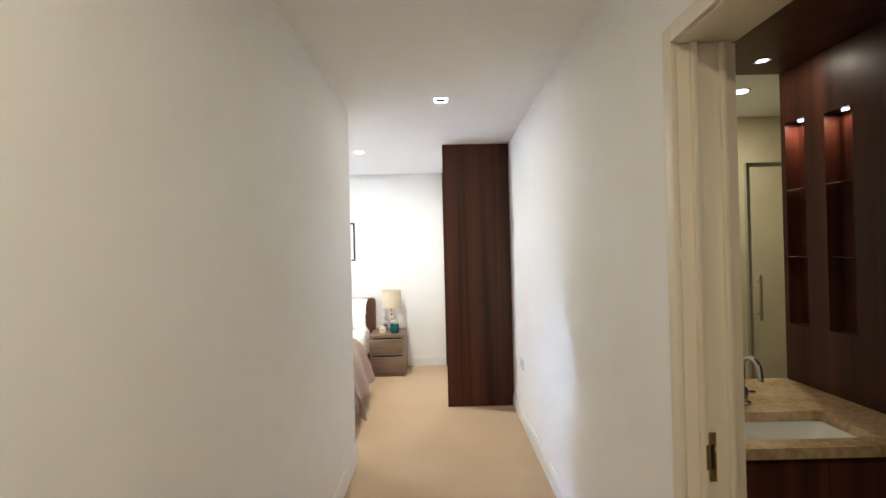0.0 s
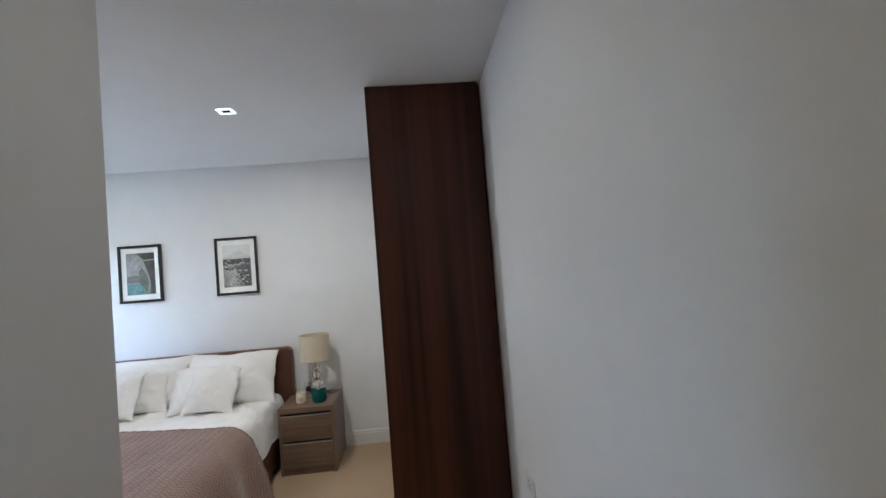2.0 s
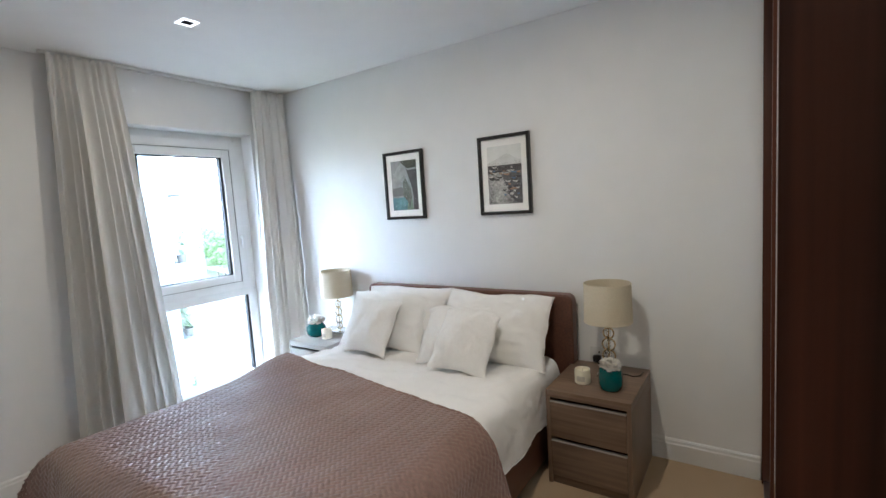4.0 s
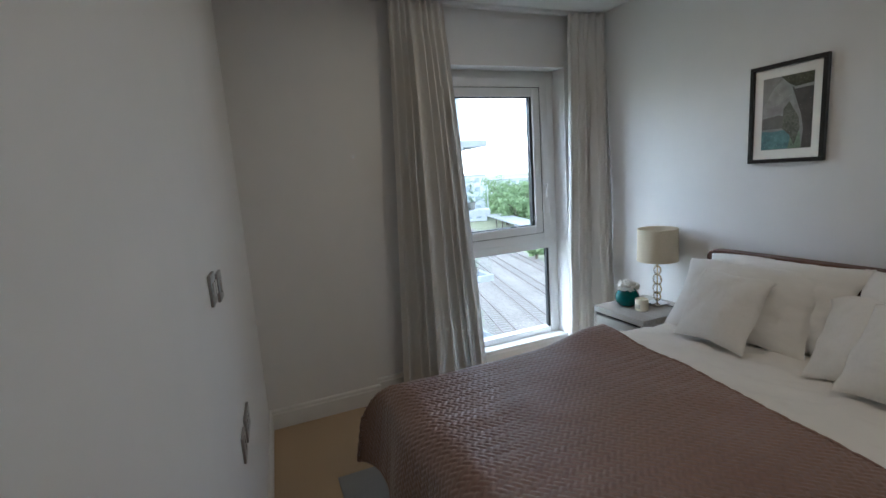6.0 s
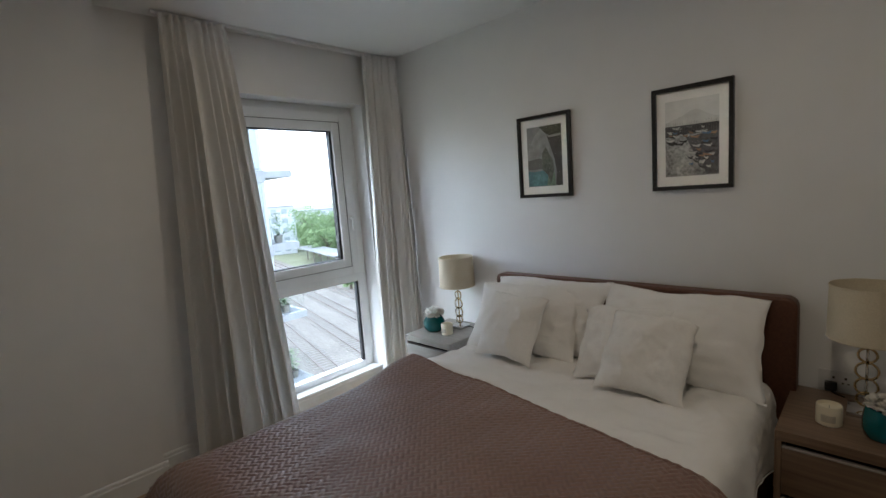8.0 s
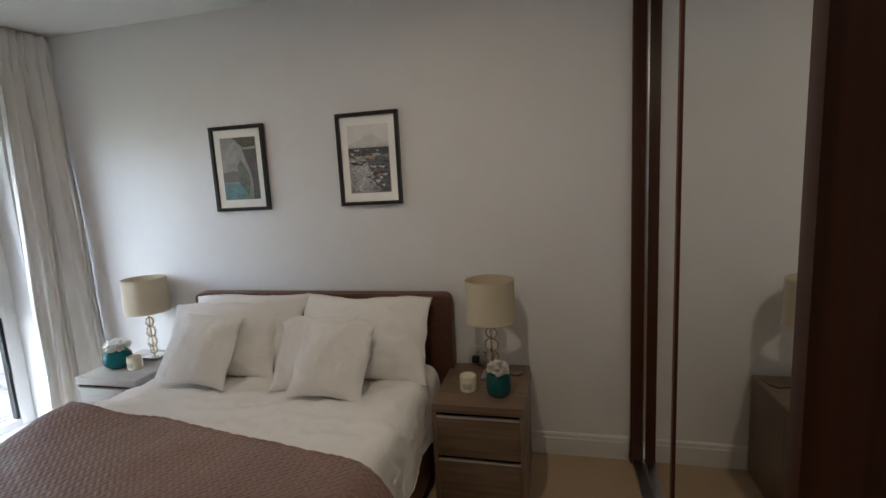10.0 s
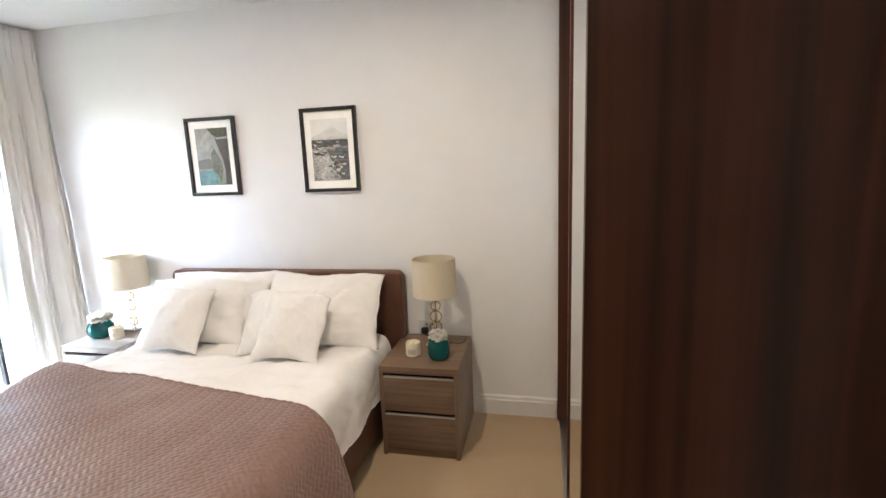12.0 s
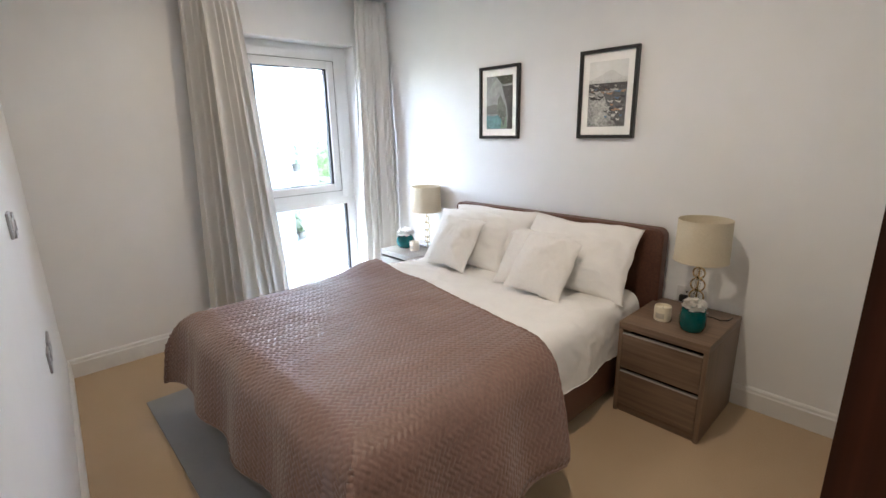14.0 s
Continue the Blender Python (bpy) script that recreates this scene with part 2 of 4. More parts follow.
def pierced(us, vs, holes, w0, w1, place):
    """A slab over the u, v grid with rectangular holes (u0, u1, v0, v1); place maps u, v, w to the world."""
    us = sorted(set(us) | {h[k] for h in holes for k in (0, 1)})
    vs = sorted(set(vs) | {h[k] for h in holes for k in (2, 3)})
    bm = bmesh.new()
    made = {}

    def vert(i, j, w):
        if (i, j, w) not in made:
            made[i, j, w] = bm.verts.new(place(us[i], vs[j], (w0, w1)[w]))
        return made[i, j, w]

    def solid(i, j):
        if not (0 <= i < len(us) - 1 and 0 <= j < len(vs) - 1):
            return False
        u, v = (us[i] + us[i + 1]) / 2, (vs[j] + vs[j + 1]) / 2
        return not any(a < u < b and c < v < d for a, b, c, d in holes)

    for i in range(len(us) - 1):
        for j in range(len(vs) - 1):
            if not solid(i, j):
                continue
            for w in (0, 1):
                bm.faces.new((vert(i, j, w), vert(i + 1, j, w), vert(i + 1, j + 1, w), vert(i, j + 1, w)))
            for (di, dj), (p, q) in (((-1, 0), ((i, j), (i, j + 1))), ((1, 0), ((i + 1, j), (i + 1, j + 1))), ((0, -1), ((i, j), (i + 1, j))), ((0, 1), ((i, j + 1), (i + 1, j + 1)))):
                if not solid(i + di, j + dj):
                    bm.faces.new((vert(*p, 0), vert(*q, 0), vert(*q, 1), vert(*p, 1)))
    bmesh.ops.recalc_face_normals(bm, faces=bm.faces)
    return bm


def part(name, bm, material, parent=None, label="", smooth=False):
    """Links a bmesh as one mesh object, under a thing or a part."""
    mesh = bpy.data.meshes.new(name)
    bm.to_mesh(mesh)
    bm.free()
    mesh.materials.append(material)
    if smooth:
        mesh.polygons.foreach_set("use_smooth", [True] * len(mesh.polygons))
        mesh.set_sharp_from_angle(angle=radians(40))
    ob = new(name, mesh)
    if parent:
        ob.parent = parent
    if label:
        ob["label"] = label
    return ob


def sheet(name, verts, faces, material, parent=None, label="", smooth=True):
    mesh = bpy.data.meshes.new(name)
    mesh.from_pydata(verts, [], faces)
    mesh.materials.append(material)
    mesh.polygons.foreach_set("use_smooth", [smooth] * len(mesh.polygons))
    ob = new(name, mesh)
    if parent:
        ob.parent = parent
    if label:
        ob["label"] = label
    return ob


def structure(name, bm, material, label, category):
    return tagged(part(name, bm, material), label, category, kind="structure")


def thing(name, x, y, z, label, category, group="", turn=0.0):
    e = new(name)
    e.empty_display_size = 0.1
    e.matrix_basis = pose(x, y, z, 0, 0, turn)
    return tagged(e, label, category, group)


# ------------------------------------------------------------------ setting
H = 2.58
SW_A, SW_B = (-1.352, -2.80), (-4.20, -2.645)     # the bedroom's south wall, angled to fit the camera's view
DOWNLIGHTS = [(-0.665, -3.0), (-1.515, -1.40), (-3.22, -1.32), (-0.68, -6.35)]

structure("floor", box(-4.75, 2.75, -7.75, 0.15, -0.12, 0.0), CARPET, "beige wool carpet laid wall to wall", "floor")
holes = [(x - 0.037, x + 0.037, y - 0.037, y + 0.037) for x, y in DOWNLIGHTS]
structure("ceiling", pierced([-4.75, 2.75], [-7.75, 0.15], holes, H, H + 0.12, lambda u, v, w: (u, v, w)), CEIL, "smooth white plastered ceiling with recessed downlights", "ceiling")

structure("wall_north", box(-4.6, 0.15, 0.0, 0.15, 0, H), WALL, "white painted wall behind the bed", "wall")
structure("wall_east", pierced([-7.6, -0.001], [0, H], [(-5.75, -4.85, -0.01, 2.13)], 0.0, 0.17, lambda u, v, w: (w, u, v)), WALL, "white painted corridor wall with a bathroom doorway", "wall")
structure("wall_corridor", prism([(-1.352, -7.6), SW_A, (-1.50, -2.792), (-1.50, -7.6)], 0, H), WALL, "white painted wall along the corridor", "wall")
structure("wall_south", prism([(-1.501, -2.792), SW_B, (-4.60, -2.623), (-4.60, -2.80), (-1.501, -2.95)], 0, H), WALL, "white painted wall beside the foot of the bed", "wall")
structure("wall_end", box(-1.6, 0.17, -7.75, -7.6, 0, H), WALL, "white painted wall closing the corridor", "wall")
WX = -4.285
structure("wall_west", pierced([-1.95, -0.001], [0, H], [(-1.36, -0.285, 0.09, 2.215)], WX - 0.32, WX, lambda u, v, w: (w, u, v)), WALL, "white painted wall with a tall window opening", "wall")
structure("wall_pier", box(-4.60, -4.19, -2.70, -1.951, 0, H), WALL, "white boxed-out pier beside the window", "wall")


def skirting(name, a, b, side):
    """A board from a to b with a small moulded top; side: which way it stands proud."""
    d = (Vector(b) - Vector(a)).normalized()
    nrm = Vector((-d.y, d.x)) * side
    prof = [(0, 0), (0.016, 0), (0.016, 0.095), (0.012, 0.102), (0.011, 0.116), (0.006, 0.124), (0, 0.125)]
    bm = bmesh.new()
    ends = [[bm.verts.new((p[0] + nrm.x * o, p[1] + nrm.y * o, h)) for o, h in prof] for p in (a, b)]
    n = len(prof)
    for i in range(n):
        bm.faces.new((ends[0][i], ends[0][(i + 1) % n], ends[1][(i + 1) % n], ends[1][i]))
    bm.faces.new(ends[0])
    bm.faces.new(list(reversed(ends[1])))
    bmesh.ops.recalc_face_normals(bm, faces=bm.faces)
    structure(name, bm, TRIM, "white painted skirting board", "skirting")


skirting("baseboard_north", (WX, -0.001), (-0.66, -0.001), -1)
skirting("baseboard_east", (-0.001, -4.78), (-0.001, -1.668), 1)
skirting("baseboard_corridor", (-1.351, -7.6), (-1.351, -2.785), -1)
skirting("baseboard_south", (-1.34, -2.799), (-4.20, -2.643), -1)
skirting("baseboard_pier", (-4.189, -2.64), (-4.189, -1.935), -1)
skirting("baseboard_pier_return", (-4.175, -1.949), (WX, -1.949), 1)
skirting("baseboard_west", (WX + 0.001, -1.94), (WX + 0.001, -0.01), -1)


# ------------------------------------------------------------------ window
def window():
    w = thing("window_1", WX - 0.12, -0.82, 0.09, "white plastic window, opening light above a fixed pane", "window")
    w["kind"] = "structure"
    o = w.matrix_basis.translation

    def lp(name, x0, x1, y0, y1, z0, z1, mat, parent=w, label="", bevel=0.004):
        bm = box(x0 - o.x, x1 - o.x, y0 - o.y, y1 - o.y, z0 - o.z, z1 - o.z, bevel)
        ob = part(name, bm, mat, parent, label, smooth=True)
        return ob

    y0, y1, z0, z1 = -1.36, -0.285, 0.09, 2.215
    fx0, fx1 = WX - 0.215, WX - 0.145
    lp("outer_frame", fx0, fx1, y0, y0 + 0.08, z0, z1, UPVC)
    lp("outer_frame", fx0, fx1, y1 - 0.08, y1, z0, z1, UPVC)
    lp("outer_frame", fx0, fx1, y0 + 0.081, y1 - 0.081, z1 - 0.06, z1, UPVC)
    lp("outer_frame", fx0, fx1, y0 + 0.081, y1 - 0.081, z0, z0 + 0.06, UPVC)
    lp("transom", fx0, fx1 + 0.03, y0 + 0.081, y1 - 0.081, 0.835, 0.90, UPVC)
    sx0, sx1 = fx0 + 0.015, fx1 + 0.018
    a, b, c, d = y0 + 0.078, y1 - 0.078, 0.897, z1 - 0.058
    q = 0.128
    lp("opening_sash", sx0, sx1, a, a + q, c, d, UPVC)
    for args in ((b - q, b, c, d), (a + q + 0.001, b - q - 0.001, d - q, d), (a + q + 0.001, b - q - 0.001, c, c + q)):
        lp("sash_rail", sx0, sx1, *args, UPVC)
    # raised flange round the sash, with a dark seal along its inner edge
    fl, ft = 0.062, sx1 + 0.010
    for args in ((a, a + fl, c, d), (b - fl, b, c, d), (a + fl + 0.0005, b - fl - 0.0005, d - fl, d), (a + fl + 0.0005, b - fl - 0.0005, c, c + fl)):
        lp("sash_flange", sx1 + 0.0005, ft, *args, UPVC, bevel=0.003)
    for args in ((a + fl + 0.0005, a + fl + 0.0035, c + fl, d - fl), (b - fl - 0.0035, b - fl - 0.0005, c + fl, d - fl), (a + fl + 0.004, b - fl - 0.004, d - fl - 0.0035, d - fl - 0.0005), (a + fl + 0.004, b - fl - 0.004, c + fl + 0.0005, c + fl + 0.0035)):
        lp("seal", sx1 + 0.0005, sx1 + 0.003, *args, GASKET, bevel=0)
    gx = fx0 + 0.03
    for yy in (a + q + 0.001, b - q - 0.019):
        lp("gasket", gx - 0.004, sx1 - 0.018, yy, yy + 0.018, c + q + 0.001, d - q - 0.001, GASKET, bevel=0)
    lp("gasket", gx - 0.004, sx1 - 0.018, a + q + 0.02, b - q - 0.02, c + q + 0.001, c + q + 0.008, GASKET, bevel=0)
    lp("gasket", gx - 0.004, sx1 - 0.018, a + q + 0.02, b - q - 0.02, d - q - 0.008, d - q - 0.001, GASKET, bevel=0)
    p1 = lp("pane", gx, gx + 0.008, a + q + 0.001, b - q - 0.001, c + q + 0.001, d - q - 0.001, PANE, bevel=0)
    for yy in (y0 + 0.081, y1 - 0.099):
        lp("gasket", gx - 0.004, fx1 - 0.01, yy, yy + 0.018, z0 + 0.061, 0.834, GASKET, bevel=0)
    p2 = lp("pane", gx, gx + 0.008, y0 + 0.081, y1 - 0.081, z0 + 0.061, 0.834, PANE, bevel=0)
    for p in (p1, p2):
        p.visible_shadow = False
    hbm = box(sx1 - o.x, sx1 + 0.012 - o.x, b - 0.052 - o.y, b - 0.022 - o.y, 1.30 - o.z, 1.37 - o.z, 0.004)
    add_box(hbm, sx1 + 0.012 - o.x, sx1 + 0.045 - o.x, b - 0.045 - o.y, b - 0.029 - o.y, 1.335 - o.z, 1.355 - o.z, 0.004)
    add_box(hbm, sx1 + 0.03 - o.x, sx1 + 0.046 - o.x, b - 0.046 - o.y, b - 0.028 - o.y, 1.25 - o.z, 1.356 - o.z, 0.005)
    part("handle", hbm, UPVC, w, "white lever handle", smooth=True)
    lp("sill_board", fx1, WX + 0.012, y0 + 0.002, y1 - 0.002, z0 - 0.012, z0 + 0.012, TRIM, label="white painted sill board", bevel=0.004)


window()


# ------------------------------------------------------------------ curtains
def curtain(name, y0t, y1t, y0b, y1b, folds, x_top, x_bot, seed, label, z_bot=0.02, bulge=0.0, skew_top=0.0, skew_bot=0.0, full=1.0):
    """Pleated cloth that hangs from a ceiling track: pinched heading, folds that deepen and wander downwards."""
    rng = random.Random(seed)
    nu, nv = folds * 14, 70
    phase = [rng.uniform(-0.5, 0.5) for _ in range(folds + 1)]
    depth = [rng.uniform(0.7, 1.25) for _ in range(folds + 1)]
    top = H - 0.015
    c = thing(name, x_top, (y0t + y1t) / 2, z_bot, label, "curtain", "curtains at the window")
    ox, oy, oz = c.matrix_basis.translation
    grid = {}
    verts = []
    for side in (0, 1):
        for j in range(nv + 1):
            v = j / nv
            z = top - v * (top - z_bot)
            head = max(0.0, 1 - v / 0.075)
            for i in range(nu + 1):
                u = i / nu
                k = u * folds
                k += 0.30 * math.sin(k * 1.7 + seed) * math.sin(math.pi * u)
                i0 = max(0, min(int(k), folds - 1))
                f = k - i0
                ph = phase[i0] * (1 - f) + phase[i0 + 1] * f
                dp = depth[i0] * (1 - f) + depth[i0 + 1] * f
                y = (y0t + (y1t - y0t) * u) * (1 - v) + (y0b + (y1b - y0b) * u) * v
                wave = math.sin(2 * math.pi * k + ph * v * 2.2) + 0.10 * math.sin(4 * math.pi * k + 1.0 + ph)
                amp = (0.018 + 0.026 * min(1, v * 4) + 0.012 * v) * dp * full
                if head > 0:
                    amp = amp * (1 - head) + 0.013 * head
                    wave = wave * (1 - head) + math.copysign(abs(math.sin(2 * math.pi * k)) ** 0.35, math.sin(2 * math.pi * k)) * head
                x = x_top + (x_bot - x_top) * v + (skew_top * (1 - v) + skew_bot * v) * u + amp * wave + 0.006 * noise.noise((u * 6 + seed, v * 5, 3.1)) * v * 4
                y += 0.012 * math.cos(2 * math.pi * k * 1.0 + ph * 3) * min(1, v * 3)
                y += bulge * math.sin(math.pi * v) ** 2 * (u - 0.5)
                pinch = math.exp(-((v - 0.07) / 0.018) ** 2)
                x -= 0.015 * pinch * (0.5 + 0.5 * wave)
                verts.append((x - ox - (0.003 if side else 0), y - oy, z - oz))
    row = nu + 1
    base = row * (nv + 1)
    faces = []
    for j in range(nv):
        for i in range(nu):
            a = j * row + i
            faces.append((a, a + row, a + row + 1, a + 1))
            faces.append((base + a, base + a + 1, base + a + row + 1, base + a + row))
    for j in range(nv):
        for i in (0, nu):
            a, b = j * row + i, (j + 1) * row + i
            faces.append((a, base + a, base + b, b))
    for i in range(nu):
        for j in (0, nv):
            a = j * row + i
            faces.append((a, a + 1, base + a + 1, base + a))
    sheet("cloth", verts, faces, CURTAIN, c)
    return c


curtain("curtain", -1.67, -1.31, -1.80, -1.15, 8, -4.17, -4.11, 3, "cream full-length curtain drawn to one side, pinch-pleated, on a ceiling track", 0.015)
curtain("curtain", -0.31, -0.035, -0.395, -0.045, 6, -4.19, -4.17, 8, "cream full-length curtain bunched in the corner, pinch-pleated", 0.015, skew_top=0.07, skew_bot=0.12, full=0.55)
rail = thing("curtain_track", -4.19, -0.86, H - 0.022, "white metal curtain track fixed under the ceiling", "curtain track")
part("rail", box(-0.011, 0.011, -0.84, 0.84, 0, 0.0215, 0.003), UPVC, rail)


# ------------------------------------------------------------------ downlights, alarm, sockets
def downlight(x, y):
    d = thing("downlight", x, y, H, "square recessed downlight in the ceiling, its rim brightened by emission", "downlight", "ceiling downlights")
    # Emission added to the rim imitates bright white trim.
    part("trim_ring", pierced([-0.044, 0.044], [-0.044, 0.044], [(-0.030, 0.030, -0.030, 0.030)], -0.004, -0.0005, lambda u, v, w: (u, v, w)), LAMPON, d, "white rim with added emission")
    # Black sides and barrel put the recess's shade into the colour.
    part("recess", pierced([-0.0365, 0.0365], [-0.0365, 0.0365], [(-0.030, 0.030, -0.030, 0.030)], 0.0, 0.06, lambda u, v, w: (u, v, w)), BLACK, d, "recess sides with their shade painted black")
    part("back_plate", box(-0.0365, 0.0365, -0.0365, 0.0365, 0.0605, 0.07), DARKIN, d)
    part("lens", lathe([(0.006, 0.004), (0.008, 0.006), (0.008, 0.060)], 20), DARKIN, d, "lamp barrel with its shade painted near-black", smooth=True)


for x, y in DOWNLIGHTS:
    downlight(x, y)
WARM, AMBER = (1.0, 0.78, 0.54), (1.0, 0.74, 0.45)
for (x, y), watts, tint in zip(DOWNLIGHTS, (0.045, 0.57, 0.33, 0.25), (WARM, WARM, WARM, AMBER)):
    down_lamp(x, y, H - 0.0045, watts, tint, 0.013)

alarm = thing("smoke_alarm", -2.36, -1.39, H, "round white smoke alarm on the ceiling", "smoke alarm")
part("body", lathe([(0.046, -0.011), (0.052, -0.009), (0.055, -0.004), (0.055, -0.0005)], 28), TRIM, alarm, smooth=True)


def wall_plate(name, x, y, z, turn, label, category, metal=False, w=0.086, toggles=1):
    """A plate that faces its own -y."""
    e = thing(name, x, y, z, label, category, turn=turn)
    part("plate", box(-w / 2, w / 2, -0.009, -0.0005, -0.043, 0.043, 0.003), STEEL if metal else PLASTIC, e, smooth=True)
    for i in range(toggles):
        cx = (i - (toggles - 1) / 2) * 0.04
        if category == "switch":
            part("rocker", box(cx - 0.012, cx + 0.012, -0.0135, -0.0092, -0.02, 0.02, 0.002), PLASTIC, e, smooth=True)
        else:
            # No real holes: flat near-black pieces imitate the shade inside them.
            part("pin_hole", box(cx - 0.004, cx + 0.004, -0.0096, -0.0092, 0.008, 0.018), DARKIN, e)
            part("pin_hole", box(cx - 0.013, cx - 0.006, -0.0096, -0.0092, -0.012, -0.007), DARKIN, e)
            part("pin_hole", box(cx + 0.006, cx + 0.013, -0.0096, -0.0092, -0.012, -0.007), DARKIN, e)
            part("rocker", box(cx - 0.005, cx + 0.005, -0.012, -0.0092, 0.026, 0.036, 0.001), PLASTIC, e)
    return e


def on_south(x):
    f = (x - SW_A[0]) / (SW_B[0] - SW_A[0])
    return SW_A[1] + f * (SW_B[1] - SW_A[1])


TS = 180 - math.degrees(math.atan2(SW_B[1] - SW_A[1], SW_A[0] - SW_B[0]))
wall_plate("light_switch", -2.70, on_south(-2.70), 1.22, TS, "brushed steel light switch on the white wall", "switch", True, toggles=2)
wall_plate("light_switch", -2.84, on_south(-2.84), 1.20, TS, "brushed steel light switch on the white wall", "switch", True, toggles=1)
wall_plate("wall_socket", -3.02, on_south(-3.02), 0.66, TS, "brushed steel wall socket low on the white wall", "socket", True, w=0.146, toggles=2)
wall_plate("wall_socket", -2.86, on_south(-2.86), 0.66, TS, "brushed steel aerial socket low on the white wall", "socket", True, toggles=1)
wall_plate("wall_socket", 0.0, -2.15, 0.53, -90, "white plastic wall socket low on the corridor wall", "socket", w=0.146, toggles=2)
wall_plate("wall_socket", -1.44, 0.0, 0.562, 0, "white plastic wall socket above the bedside table", "socket", w=0.146, toggles=2)


plug = thing("mains_plug", -1.468, -0.0135, 0.540, "black mains plug in the socket above the bedside table", "plug")
part("body", box(-0.021, 0.021, -0.030, 0.0, -0.018, 0.020, 0.007, 3), BLACK, plug, smooth=True)
part("cable", add_tube(bmesh.new(), [(0, -0.026, -0.008), (0.006, -0.036, -0.015), (0.02, -0.045, -0.0195), (0.05, -0.065, -0.0195)], 0.0032, 8), BLACK, plug, smooth=True)


# ------------------------------------------------------------------ wardrobe
def wardrobe():
    w = thing("wardrobe", -0.33, -0.835, 0, "full-height dark walnut wardrobe with sliding mirror doors", "wardrobe")
    ox, oy = -0.33, -0.835

    def p(name, x0, x1, y0, y1, z0, z1, mat, parent=w, label="", bevel=0.0015):
        return part(name, box(x0 - ox, x1 - ox, y0 - oy, y1 - oy, z0, z1, bevel), mat, parent, label, smooth=True)

    xf = -0.655
    p("side_panel", xf, -0.018, -1.665, -1.627, 0.0, H - 0.002, WALNUT, label="dark walnut side panel")
    p("end_panel", xf, -0.018, -0.044, -0.018, 0.0, H - 0.002, WALNUT)
    p("back_panel", -0.017, -0.002, -1.62, -0.05, 0.0, H - 0.002, WALNUT)
    p("top_track", xf + 0.008, xf + 0.095, -1.626, -0.045, H - 0.05, H - 0.003, ALU, label="aluminium top track")
    p("bottom_track", xf + 0.008, xf + 0.095, -1.626, -0.045, 0.0, 0.018, ALU, label="aluminium floor track")
    # far door runs behind the near one
    for y0, y1, x0 in ((-1.615, -0.80, xf + 0.014), (-0.86, -0.05, xf + 0.056)):
        d = p("sliding_door", x0 + 0.010, x0 + 0.026, y0 + 0.026, y1 - 0.026, 0.04, H - 0.06, WALNUT)
        p("mirror", x0 + 0.006, x0 + 0.0095, y0 + 0.026, y1 - 0.026, 0.05, H - 0.07, MIRROR, d, "tall mirror", bevel=0)
        for a in (y0, y1 - 0.025):
            p("stile", x0, x0 + 0.03, a, a + 0.025, 0.02, H - 0.051, WALNUT if y0 < -1 else ALU, d)
        p("rail", x0 + 0.002, x0 + 0.028, y0 + 0.0255, y1 - 0.0255, 0.02, 0.0495, ALU, d)
        p("rail", x0 + 0.002, x0 + 0.028, y0 + 0.0255, y1 - 0.0255, H - 0.0695, H - 0.052, ALU, d)
    return w


wardrobe()


# ------------------------------------------------------------------ bed
BX0, BX1, BY0, BY1 = -3.20, -1.655, -2.13, -0.09
MZ = 0.535


def bed():
    b = thing("bed", (BX0 + BX1) / 2, (BY0 + BY1) / 2, 0, "double bed with a low brown leather frame and headboard", "bed")
    ox, oy, _ = b.matrix_basis.translation

    def p(name, x0, x1, y0, y1, z0, z1, mat=LEATHER, bevel=0.02, label=""):
        return part(name, box(x0 - ox, x1 - ox, y0 - oy, y1 - oy, z0, z1, bevel, 3), mat, b, label, smooth=True)

    hb = bmesh.new()
    seg = 8
    x0, x1, z1, r = -3.205 - ox, -1.58 - ox, 0.935, 0.045
    plan = [(x0, 0.03), (x1, 0.03)] + [(x1 - r + r * math.cos(a * math.pi / 2 / seg), z1 - r + r * math.sin(a * math.pi / 2 / seg)) for a in range(seg + 1)]
    plan += [(x0 + r - r * math.sin(a * math.pi / 2 / seg), z1 - r + r * math.cos(a * math.pi / 2 / seg)) for a in range(seg + 1)]
    fr = [hb.verts.new((x, -0.115 - oy, z)) for x, z in plan]
    bk = [hb.verts.new((x, -0.028 - oy, z)) for x, z in plan]
    n = len(plan)
    hb.faces.new(fr)
    hb.faces.new(list(reversed(bk)))
    for i in range(n):
        hb.faces.new((fr[i], bk[i], bk[(i + 1) % n], fr[(i + 1) % n]))
    bmesh.ops.recalc_face_normals(hb, faces=hb.faces)
    es = [e for e in hb.edges if (e.verts[0] in fr) == (e.verts[1] in fr)]
    bmesh.ops.bevel(hb, geom=es, offset=0.014, segments=3, profile=0.6, affect="EDGES")
    part("headboard", hb, LEATHER, b, "padded brown leather headboard", smooth=True)
    p("side_rail", BX1 - 0.05, BX1, BY0, -0.12, 0.05, 0.36)
    p("side_rail", BX0, BX0 + 0.05, BY0, -0.12, 0.05, 0.36)
    p("foot_rail", BX0 + 0.051, BX1 - 0.051, BY0, BY0 + 0.05, 0.05, 0.36)
    # Legs and slat base take the near-black that holds under-bed shade.
    for lx in (BX0 + 0.05, BX1 - 0.12):
        for ly in (BY0 + 0.06, -0.25):
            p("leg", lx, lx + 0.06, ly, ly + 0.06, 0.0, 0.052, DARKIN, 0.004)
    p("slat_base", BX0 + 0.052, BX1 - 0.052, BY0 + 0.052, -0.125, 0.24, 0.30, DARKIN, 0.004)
    return b


bed()
mattress = thing("mattress", (BX0 + BX1) / 2, -1.12, 0.301, "white sprung mattress on the bed", "mattress")
